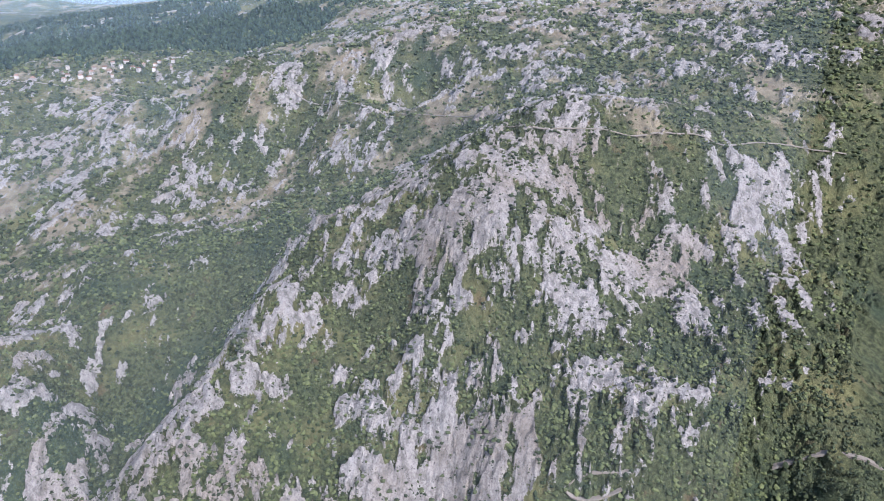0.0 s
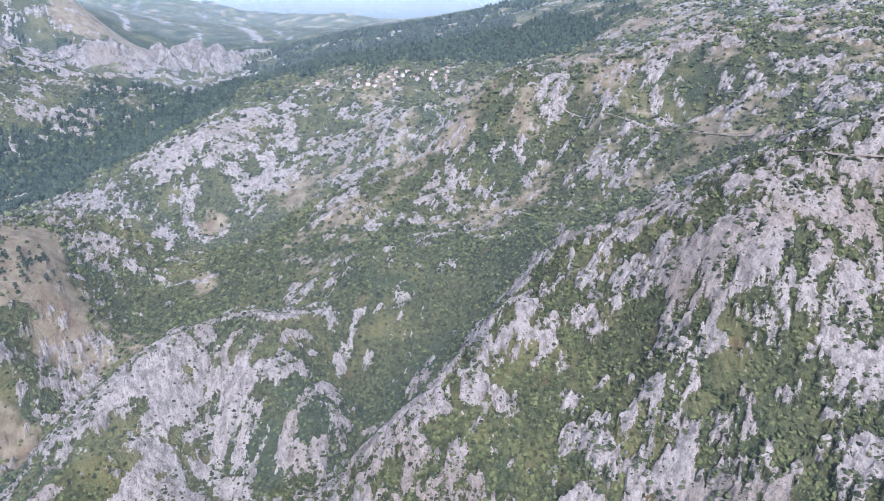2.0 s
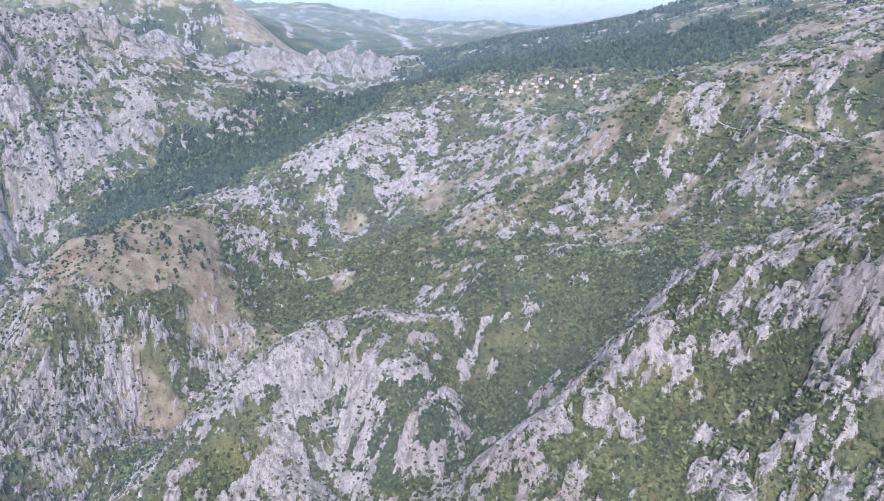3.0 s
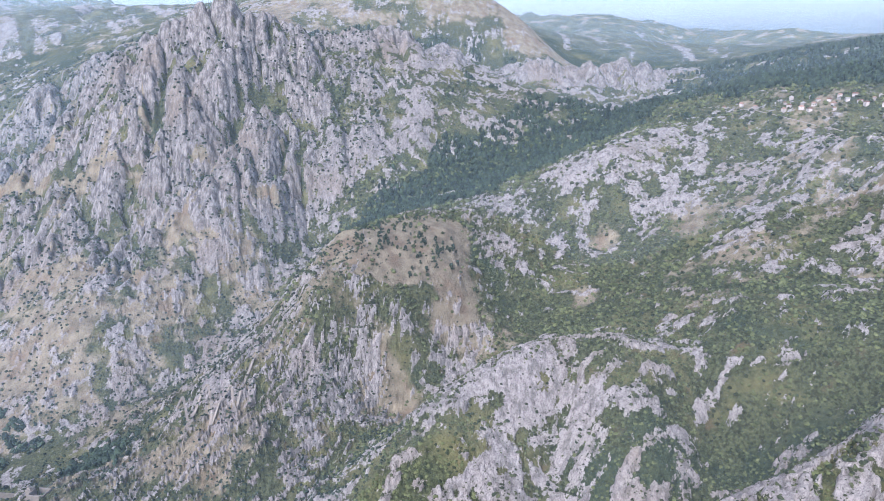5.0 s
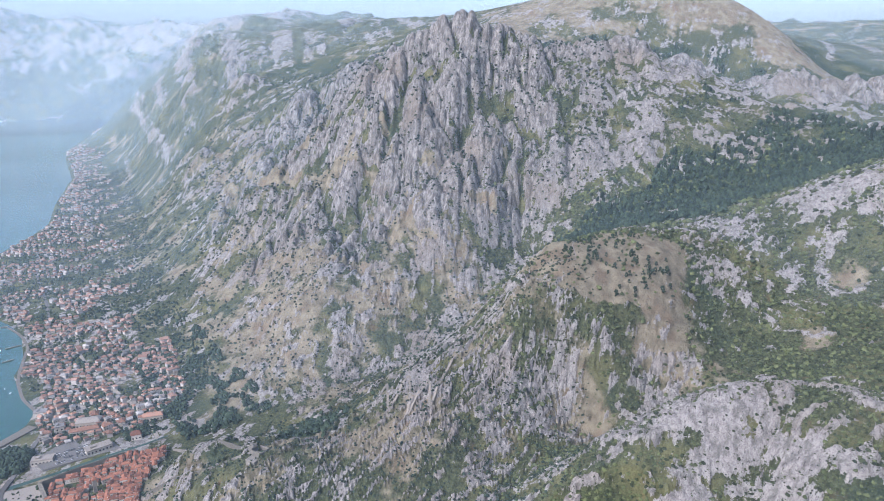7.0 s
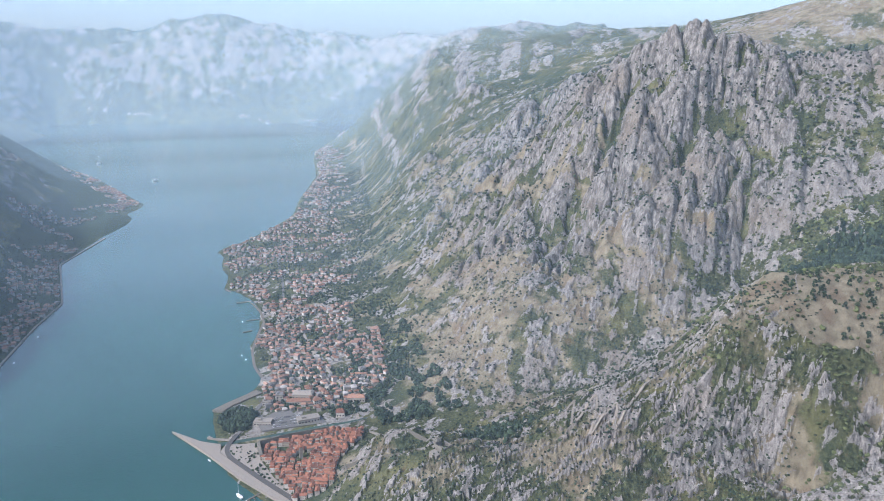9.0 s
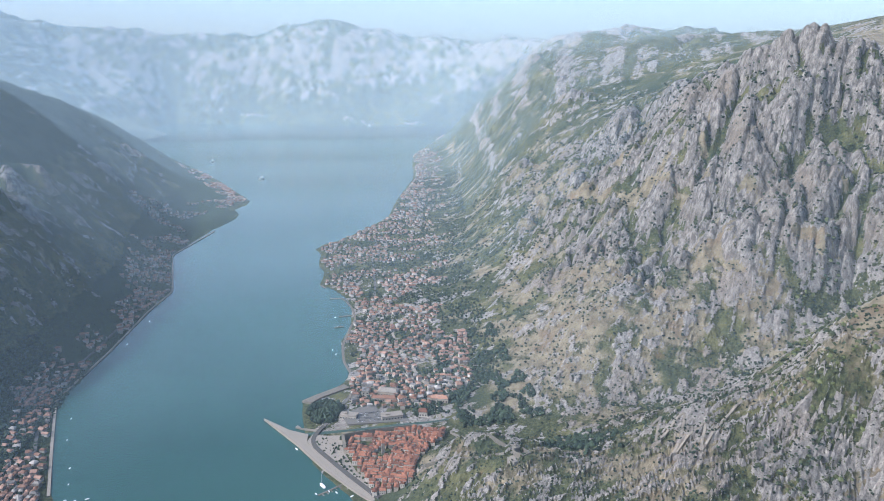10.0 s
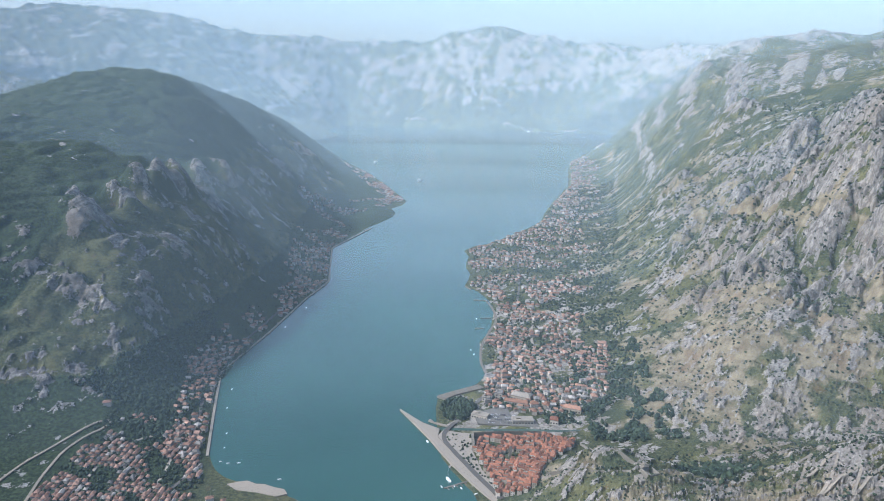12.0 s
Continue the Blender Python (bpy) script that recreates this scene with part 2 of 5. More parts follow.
line([(283, -119, 209), (284, -135, 216), (269, -139, 201), (256, -142, 185), (243, -152, 176), (232, -156, 169)], 0.82, 0.03, 0.02, 0.4)
line([(261, -86, 169), (255, -75, 156), (242, -71, 141), (230, -64, 124)], 0.82, 0.03, 0.02, 0.4)
line([(238, -87, 147), (224, -84, 130)], 0.82, 0.03, 0.02, 0.4)
line([(238, -114, 164), (222, -106, 149), (204, -97, 131)], 0.82, 0.03, 0.02, 0.4)
line([(223, -148, 164), (209, -139, 153), (193, -139, 147)], 0.82, 0.03, 0.02, 0.4)
line([(194, -164, 156), (182, -163, 150)], 0.82, 0.03, 0.02, 0.4)
line([(197, -206, 158), (184, -197, 151)], 0.82, 0.03, 0.02, 0.4)
line([(200, -115, 139), (195, -124, 141)], 0.82, 0.03, 0.02, 0.4)
line([(317, -23, 179), (311, -31, 172)], 0.82, 0.03, 0.02, 0.4)
line([(288, 5, 155), (272, 27, 146), (254, 40, 137), (243, 50, 128)], 0.82, 0.03, 0.02, 0.4)
line([(275, 6, 148), (262, 6, 137), (254, 0, 129)], 0.82, 0.03, 0.02, 0.4)
line([(244, -43, 129), (230, -42, 117)], 0.82, 0.03, 0.02, 0.4)
line([(340, 92, 109), (325, 84, 93)], 0.82, 0.03, 0.02, 0.4)
line([(366, -55, 197), (357, -81, 207), (367, -94, 214)], 0.82, 0.03, 0.02, 0.4)
line([(720, 143, 181), (722, 117, 190), (715, 96, 195)], 0.62, 0.12, 0, 0.2)
line([(782, 98, 215), (757, 65, 229)], 0.62, 0.12, 0, 0.2)
line([(563, -126, 224), (537, -139, 220)], 0.62, 0.12, 0, 0.2)
line([(652, 122, 165), (603, 109, 160)], 0.62, 0.12, 0, 0.2)
line([(592, -19, 169), (567, -46, 170)], 0.62, 0.12, 0, 0.2)
line([(276, -23, 138), (260, -25, 126), (243, -14, 113)], 0.06, 0.05, 0.2, 0.05)
line([(231, -135, 160), (213, -126, 147)], 0.06, 0.05, 0.2, 0.05)
line([(227, -172, 163), (206, -156, 153)], 0.06, 0.05, 0.2, 0.05)
line([(224, -214, 161), (190, -184, 150)], 0.06, 0.05, 0.2, 0.05)
line([(278, -65, 152), (272, -39, 137)], 0.06, 0.05, 0.2, 0.05)
line([(385, 60, 99), (359, 76, 87)], 0.06, 0.05, 0.2, 0.05)
line([(313, -216, 220), (293, -205, 201)], 0.06, 0.05, 0.2, 0.05)
line([(287, -263, 204), (265, -253, 183)], 0.06, 0.05, 0.2, 0.05)
line([(253, -107, 166), (236, -99, 149)], 0.06, 0.05, 0.2, 0.05)
line([(292, -75, 165), (303, -59, 160)], 0.06, 0.05, 0.2, 0.05)
line([(418, -34, 171), (424, -75, 196)], 0.02, 0.1, 0.1, 0.05)
line([(429, -5, 154), (422, 22, 140)], 0.02, 0.1, 0.1, 0.05)
line([(321, -69, 182), (320, -84, 194)], 0.15, 0.75, 0, 0.1)
line([(322, -321, 254), (307, -335, 247)], 0.15, 0.75, 0, 0.1)
line([(343, -232, 260), (325, -253, 251)], 0.15, 0.75, 0, 0.1)
line([(330, 150, 110), (317, 140, 95), (306, 131, 84)], 0.82, 0.03, 0.02, 0.4)
line([(315, 162, 108), (317, 153, 98)], 0.82, 0.03, 0.02, 0.4)
line([(331, 172, 135), (317, 187, 134), (292, 202, 123), (272, 211, 113)], 0.82, 0.03, 0.02, 0.4)
line([(368, 111, 133), (390, 94, 125)], 0.82, 0.03, 0.02, 0.4)
line([(345, 90, 106), (315, 100, 97)], 0.82, 0.03, 0.02, 0.4)
line([(274, 166, 91), (296, 165, 99)], 0.82, 0.03, 0.02, 0.4)
line([(608, 329, 162), (561, 319, 145), (511, 316, 131)], 0.62, 0.12, 0, 0.2)
line([(610, 316, 158), (573, 309, 142), (529, 311, 131)], 0.62, 0.12, 0, 0.2)
line([(773, 257, 215), (718, 280, 208), (681, 299, 187)], 0.62, 0.12, 0, 0.2)
line([(721, 143, 181), (720, 100, 196)], 0.62, 0.12, 0, 0.2)
line([(563, -129, 227), (538, -137, 220)], 0.62, 0.12, 0, 0.2)
line([(656, 273, 159), (683, 257, 172)], 0.62, 0.12, 0, 0.2)
line([(575, -16, 162), (567, -44, 169)], 0.62, 0.12, 0, 0.2)
line([(307, 120, 85), (319, 125, 103)], 0.06, 0.05, 0.2, 0.05)
line([(370, 73, 87), (381, 60, 94)], 0.06, 0.05, 0.2, 0.05)
line([(321, 111, 108), (312, 113, 95)], 0.06, 0.05, 0.2, 0.05)
line([(285, 187, 111), (268, 189, 103)], 0.06, 0.05, 0.2, 0.05)
line([(463, 221, 98), (493, 179, 112), (502, 143, 131), (511, 98, 148)], 0.02, 0.1, 0.1, 0.05)
line([(413, 41, 135), (441, 4, 159), (442, -44, 181)], 0.02, 0.1, 0.1, 0.05)
line([(598, 210, 118), (624, 166, 141)], 0.02, 0.1, 0.1, 0.05)
line([(353, 350, 148), (341, 339, 128), (328, 337, 111)], 0.75, 0.2, 0, 0.6)
line([(405, 309, 122), (412, 302, 112)], 0.75, 0.2, 0, 0.6)
line([(293, 345, 95), (281, 325, 80)], 0.75, 0.2, 0, 0.6)
line([(226, 354, 77), (224, 331, 73)], 0.75, 0.2, 0, 0.6)
line([(271, 350, 91), (277, 339, 88)], 0.75, 0.2, 0, 0.6)
line([(360, 336, 133), (359, 316, 99), (349, 311, 80)], 0.33, 0.55, 0.05, 0.4)
line([(276, 685, 57), (291, 606, 61), (233, 680, 28)], 0.33, 0.55, 0.05, 0.4)
line([(339, 698, 91), (354, 645, 98)], 0.33, 0.55, 0.05, 0.4)
line([(254, 328, 80), (267, 308, 66)], 0.33, 0.55, 0.05, 0.4)
line([(355, 288, 59), (375, 270, 72)], 0.05, 0.05, 0.3, 0.05)
line([(257, 290, 57), (288, 276, 64)], 0.05, 0.05, 0.3, 0.05)
line([(191, 433, 47), (220, 435, 47)], 0.02, 0, 0.95, 0.05)
# wooded foot of the cliff in the gorge
line([(581, 486, 136), (650, 502, 149), (712, 493, 164), (795, 482, 186), (878, 453, 205), (949, 409, 215)], 0.03, 0, 1.0, 0.15)
line([(580, 440, 152), (644, 421, 157), (735, 402, 168), (844, 377, 190)], 0.03, 0, 0.9, 0.1)
line([(647, 487, 147), (656, 468, 148)], 0.8, 0.1, 0, 0.3)
# under and behind the camera
line([(200, 150, 40), (180, 50, 45), (180, -60, 70), (150, -200, 80)], 0.5, 0.05, 0.1, 0.3)
line([(150, 330, 30), (120, 200, 20), (90, 60, 25), (60, -150, 45), (80, -400, 90)], 0.3, 0.1, 0.4, 0.1)
line([(60, 430, 6), (20, 380, 4), (-60, 400, 3), (-200, 400, 5), (-330, 430, 10)], 0.1, 0.2, 0.4, 0)
line([(-100, 200, 15), (-150, -100, 40), (0, -600, 150), (400, -900, 300)], 0.2, 0.1, 0.6, 0.1)
# west ridge
line([(-260, 480, 7), (-262, 520, 9), (-268, 600, 12), (-292, 690, 14), (-268, 810, 14), (-256, 950, 12), (-246, 1045, 12), (-290, 1267, 14), (-300, 1420, 12), (-215, 1640, 12), (-260, 1850, 16), (-420, 2330, 16)], 0.1, 0.1, 0.95, 0)
line([(-835, 1205, 275), (-790, 1235, 292), (-760, 1400, 330), (-634, 1435, 331), (-628, 1650, 300), (-645, 1985, 258), (-660, 2350, 190), (-700, 2850, 85)], 0.15, 0.05, 0.85, 0.4)
line([(-700, 600, 185), (-480, 720, 172), (-440, 860, 185), (-470, 1010, 206), (-540, 1250, 270), (-634, 1435, 331)], 0.18, 0.08, 0.8, 0.5)
line([(-330, 640, 75), (-330, 760, 110), (-345, 900, 120), (-370, 1080, 135), (-420, 1300, 150), (-420, 1600, 130), (-480, 1950, 110)], 0.46, 0.06, 0.42, 0.9)
line([(-345, 430, 12), (-390, 500, 30), (-450, 560, 70), (-560, 560, 120)], 0.2, 0.1, 0.9, 0.2)
line([(-900, 500, 150), (-1100, 1200, 250), (-1200, 2000, 120), (-1300, 2900, 60)], 0.1, 0.05, 0.8, 0.1)
# far shore cliffs and skyline
line([(1400, 4200, 462), (1070, 4700, 468), (550, 4770, 462), (160, 4760, 424), (-420, 4860, 395), (-900, 4900, 415), (-1450, 4700, 360)], 0.5, 0.42, 0.1, 0.9)
line([(1400, 4800, 545), (560, 4960, 585), (200, 4990, 665), (-230, 4990, 640), (-330, 5000, 530), (-820, 5010, 585), (-1570, 4820, 640), (-2000, 4600, 705), (-2760, 4160, 710)], 0.3, 0.2, 0.5, 0.3)
line([(3200, 1500, 420), (3300, 600, 300), (2700, -300, 380), (1600, -900, 420), (400, -1600, 420), (-800, -900, 300)], 0.3, 0.2, 0.4, 0.3)
line([(1800, 2400, 450), (2000, 3600, 500)], 0.4, 0.3, 0.2, 0.4)
line([(-2600, 2600, 300), (-2400, 800, 200), (-2000, -600, 250)], 0.2, 0.1, 0.7, 0.2)


line([(-5900, 0, 60), (-5110, 2950, 60), (-2950, 5110, 60), (0, 5900, 60), (2950, 5110, 60), (5110, 2950, 60), (5900, 0, 60), (5110, -2950, 60), (2950, -5110, 60), (0, -5900, 60), (-2950, -5110, 60), (-5110, -2950, 60), (-5900, 0, 60)], 0.2, 0.2, 0.5, 0.0)     # low ground beyond the hills


def densify(p, step):
    out = []
    for a, b in zip(p[:-1], p[1:]):
        n = max(1, int(np.hypot(*(b - a)[:2]) / step))
        out += [a + (b - a) * k / n for k in range(n)]
    return np.array(out + [p[-1]])


def spread(values, q, nodes, reach):
    """Cover values of the nearest lines, by inverse distance."""
    d2 = ((q[:, None, :] - nodes[None]) ** 2).sum(2) + reach ** 2
    w = 1 / d2 ** 1.5
    return (w @ values) / w.sum(1, keepdims=True)


class Land:
    def __init__(self):
        pts, cover = [], []
        for p, *c in LINES:
            far = np.hypot(p[:, 0], p[:, 1]).mean()
            d = densify(p, 22 if far < 700 else 45 if far < 1600 else 140)
            pts.append(d)
            cover.append(np.tile(c, (len(d), 1)))
        pts, cover = np.concatenate(pts), np.concatenate(cover)
        key = np.round(pts[:, :2] / 6)
        _, first = np.unique(key, axis=0, return_index=True)
        self.p, self.c = pts[first], cover[first]
        n = len(self.p)
        r = np.sqrt(((self.p[:, None, :2] - self.p[None, :, :2]) ** 2).sum(2) + 25)
        a = np.zeros((n + 3, n + 3))
        a[:n, :n] = -r + 6.0 * np.eye(n)
        a[:n, n], a[:n, n + 1:] = 1, self.p[:, :2] / 1000
        a[n:, :n] = a[:n, n:].T
        self.w = np.linalg.solve(a, np.concatenate([self.p[:, 2], np.zeros(3)]))

    def base(self, x, y):
        q = np.stack([np.ravel(x), np.ravel(y)], 1).astype(float)
        h, c = np.empty(len(q)), np.empty((len(q), 4))
        n = len(self.p)
        for k in range(0, len(q), 4000):
            s = q[k:k + 4000]
            r = np.sqrt(((s[:, None, :] - self.p[None, :, :2]) ** 2).sum(2) + 25)
            h[k:k + 4000] = -r @ self.w[:n] + self.w[n] + s / 1000 @ self.w[n + 1:]
            c[k:k + 4000] = spread(self.c, s, self.p[:, :2], 15)
        return h.reshape(np.shape(x)), c.reshape(np.shape(x) + (4,))


land = Land()
# a polar net round the overlook, finer towards it; base shape on a coarse net, relief on the fine one
AZ_C = np.radians(np.concatenate([np.linspace(-60, 150, 281), np.linspace(155, 300, 30)]))
LR_C = np.linspace(math.log(20), math.log(7500), 181)
ga, gr = np.meshgrid(AZ_C, np.exp(LR_C), indexing="ij")
H_C, COVER_C = land.base(gr * np.sin(ga), gr * np.cos(ga))


def sample(grid, x, y):
    """Bilinear look-up in the coarse net."""
    az = np.arctan2(x, y)
    az = np.where(az < AZ_C[0], az + 2 * np.pi, az)
    i = np.interp(az, AZ_C, np.arange(len(AZ_C)))
    j = (np.log(np.maximum(np.hypot(x, y), 20.01)) - LR_C[0]) / (LR_C[1] - LR_C[0])
    i0, j0 = np.minimum(i.astype(int), len(AZ_C) - 2), np.clip(j.astype(int), 0, len(LR_C) - 2)
    u, v = i - i0, np.clip(j - j0, 0, 1)
    if grid.ndim == 3:
        u, v = u[..., None], v[..., None]
    return (grid[i0, j0] * (1 - u) + grid[i0 + 1, j0] * u) * (1 - v) + (grid[i0, j0 + 1] * (1 - u) + grid[i0 + 1, j0 + 1] * u) * v


def surface(x, y):
    """Height and cover (rock, dry grass, wood, cragginess) at places."""
    h, c = sample(H_C, x, y), sample(COVER_C, x, y)
    rock, dry, wood, crag = c[..., 0], c[..., 1], c[..., 2], np.clip(c[..., 3], 0, 1)
    far = np.hypot(x, y)
    rise = ramp(h, 3, 40)
    wx, wy = x + 9 * fbm(x, y, 90, 2), y + 9 * fbm(x + 500, y, 90, 2)
    u2, v2 = 0.77 * wx - 0.64 * wy, 0.64 * wx + 0.77 * wy
    u1, v1 = 0.5 * wx + 0.85 * wy, 0.85 * wx - 0.5 * wy
    south = 1 - ramp(y, 230, 420)
    u, v = south * u1 + (1 - south) * u2, south * v1 + (1 - south) * v2
    # beyond the bay the gullies run down towards the water
    beyond = ramp(far, 2300, 2900)
    u, v = u + beyond * (wx - u), v + beyond * (2.2 * wy - v)
    cliff = ramp(far, 2600, 3300) * ramp(h, 15, 110)
    h = h + 80 * cliff * (ridged(wx + 0.4 * wy, wy, 420, 4) - 0.55)
    rock, crag = rock + 0.12 * cliff, np.maximum(crag, 0.8 * cliff)
    # stony upper slopes inland, dry grass between the crags
    inland = ramp(x, 400, 560) * (1 - ramp(y, 200, 330))
    rock, dry = rock + 0.05 * inland, dry + 0.17 * inland + 0.10 * ramp(crag, 0.4, 0.9) * (1 - cliff)
    # western ridge: a row of pale pinnacles, brown slopes below, woods behind and along the shore
    west = ramp(-x, 190, 270) * (1 - ramp(far, 1500, 2000))
    spine = np.interp(y, [700, 757, 844, 959, 1096, 1250, 1371], [-437, -437, -422, -414, -400, -415, -440])
    fin = west * np.exp(-((x - spine) / np.where(x > spine, 34, 16)) ** 2) * ramp(y, 680, 740) * (1 - ramp(y, 1180, 1420))
    fin = fin * ramp(grad_noise(y / 41 + 0.3 * x / 41, x / 160 + 3.3) + 0.35 * grad_noise(y / 13, x / 60), -0.25, 0.5)
    h = h + 30 * fin
    below = west * ramp(h, 25, 60) * ramp(x - spine, -10, 25)
    rock = rock * (1 - 0.45 * west) + 0.5 * fin + 0.16 * below + 0.10 * west * ramp(-x, 300, 340) * (1 - ramp(y, 640, 720))
    crag = np.maximum(np.maximum(crag, 0.8 * fin), 0.75 * west * ramp(h, 15, 50))
    dry = dry + 0.02 * below
    wood = wood * (1 - below) + 0.75 * west * ramp(spine - x, 0, 40) + 0.5 * west * (1 - ramp(h, 30, 62))
    big = np.clip(far / 1300, 0.3, 1.6)
    steep = np.clip(far / 800, 0.45, 1.2) * (1 - 0.75 * cliff) * (1 - 0.5 * west)
    p1, p2, p3 = pillars(u, v / 2.6, 120, 2), pillars(u + 900, v / 2.1, 40, 2), pillars(u, v / 1.7 + 700, 14, 2)
    rel = (p1 - 0.66) * 70 * big * ramp(crag, 0.3, 0.9) * (1 - 0.8 * cliff) * (1 - 0.9 * west)
    bold = crag * (0.3 + 0.7 * ramp(crag, 0.4, 0.8))
    rel = rel + (p2 - 0.66) * 36 * bold * steep + (p3 - 0.66) * 7.5 * bold * steep
    # scrub takes hold in the clefts between the pillars
    cleft = ramp(crag, 0.45, 0.85) * (1 - cliff) * (1 - west) * np.maximum(ramp(0.50 - p1, 0, 0.22), 0.8 * ramp(0.46 - p2, 0, 0.2)) * ramp(fbm(x, y, 110, 2) + 0.12 * ramp(y, 500, 900), -0.15, 0.3)
    rock, dry, wood = rock - 0.42 * cleft, dry - 0.4 * cleft, wood + 0.35 * cleft
    # ledges of dry grass on the crags, and bands of scrub on the far cliffs
    ledge = ramp(fbm(x + 0.4 * y, 1.7 * h + 0.35 * y, 62, 3, 0.55) + 0.004 * (60 - h) * (y > 380), 0.02, 0.42) * ramp(crag, 0.4, 0.8) * (1 - cliff)
    ledge = ledge * (1 - west)
    rock, dry = rock - 0.38 * ledge, dry + 0.40 * ledge
    rock = rock + 0.20 * cliff * fbm(x + 300, 1.3 * h + 0.3 * x, 80, 4, 0.7)
    h = h + rel * rise
    # outcrops run down the slope: streaks across the contour lines
    grow = np.clip(far / 1600, 1, 4)
    near = 1 - ramp(far, 420, 640)
    v = v + 1.4 * h * ramp(far, 1000, 1400)
    streak = fbm(u / grow, v / grow / 1.9, 10, 4, 0.7) * np.clip(2.2 - far / 1000, 0.0, 1)
    slab = fbm(u + 70, v / 2.2, 19, 3, 0.6) * near
    rock = 0.92 * rock - 0.10 * south * rock + (0.30 + 0.08 * near) * streak + 0.12 * slab + 0.05 * near * ramp(-y, 20, 60) * ramp(rock, 0.35, 0.6) + 0.26 * np.clip(2.4 - far / 1700, 0.7, 1) * fbm(x / grow, (y + 1.6 * h * ramp(far, 900, 1400)) / grow, 48, 3, 0.6) + 0.012 * rel * np.clip(crag, 0.2, 1)
    lawn = ramp(1.0 - np.hypot((x - 436) * 0.92 + (y - 352) * 0.38, ((y - 352) * 0.92 - (x - 436) * 0.38) * 1.15) / 66 + 0.28 * fbm(x, y, 30, 3), 0.0, 0.12)
    rim = y - np.interp(x, [350, 361, 372, 388, 423, 458, 492, 510], [375, 354, 336, 324, 316, 318, 333, 352]) + 4 * fbm(x, y, 14, 2)
    lawn = lawn * ramp(rim, -1, 6)
    under = ramp(-rim, 0, 10) * (1 - ramp(-rim, 45, 70)) * ramp(x, 372, 392) * (1 - ramp(x, 520, 550))
    dry, rock = dry + 0.10 * under, rock - 0.04 * under
    rock, wood = rock * (1 - lawn), wood * (1 - lawn)
    dry = dry + lawn + 0.3 * fbm(x + 300, y - 80, 60, 3)
    wood = wood + 0.25 * fbm(x - 300, y + 80, 45, 3)
    bare = ramp(rock, 0.42, 0.56)
    h = h + (1 - lawn) * rise * np.clip(1.2 - far / 1500, 0, 1) * (bare * (1.2 + 2.6 * ridged(x, y, 7, 2) + 2.0 * ridged(u, v / 2.4, 21, 2) * (1 - ramp(far, 700, 1100))) + (1 - bare) * 0.9 * grad_noise(x / 3.1, y / 3.1))
    # trodden ground between the houses of the town; darker, grassy castle hill
    town = ramp(y, 545, 565) * (1 - ramp(y, 950, 1150)) * (1 - ramp(h, 10, 17)) * ramp(x, -10, 10) * (1 - ramp(x, 140, 175))
    knoll = ramp(x, 92, 112) * (1 - ramp(x, 195, 240)) * ramp(y, 370, 410) * (1 - ramp(y, 530, 555)) * ramp(h, 4, 12)
    rock, dry = rock + 0.27 * town - 0.11 * knoll, dry - 0.04 * knoll
    rock = rock - 0.5 * ramp(42 - x - 0.62 * y, -25, 25) * ramp(-y, 60, 110)
    rock = rock - 0.06 * ramp(-y, 60, 140) * (1 - ramp(x, 330, 420))
    rock = rock - 0.10 * ramp(x, 420, 470) * (1 - ramp(x, 620, 700)) * ramp(y, 130, 190) * (1 - ramp(y, 300, 380))
    return h, rock, dry, wood, crag * (1 - 0.33 * cliff)


def link_mesh(name, verts, faces, smooth=True):
    me = bpy.data.meshes.new(name)
    verts, faces = np.asarray(verts, np.float32), np.asarray(faces, np.int32)
    me.vertices.add(len(verts))
    me.vertices.foreach_set("co", verts.ravel())
    n, k = faces.shape
    me.loops.add(n * k)
    me.loops.foreach_set("vertex_index", faces.ravel())
    me.polygons.add(n)
    me.polygons.foreach_set("loop_start", np.arange(0, n * k, k, dtype=np.int32))
    me.polygons.foreach_set("use_smooth", np.full(n, smooth))
    me.update(calc_edges=True)
    return me


def net_faces(a, b):
    i, j = np.meshgrid(np.arange(a - 1), np.arange(b - 1), indexing="ij")
    v = i * b + j
    return np.stack([v, v + b, v + b + 1, v + 1], -1).reshape(-1, 4)


# ---- materials ----
def material(name, color=(0.5, 0.5, 0.5), rough=0.9):
    m = bpy.data.materials.new(name)
    m.use_nodes = True
    b = m.node_tree.nodes["Principled BSDF"]
    b.inputs["Base Color"].default_value = (*color, 1)
    b.inputs["Roughness"].default_value = rough
    b.inputs["Specular IOR Level"].default_value = 0.2
    return m


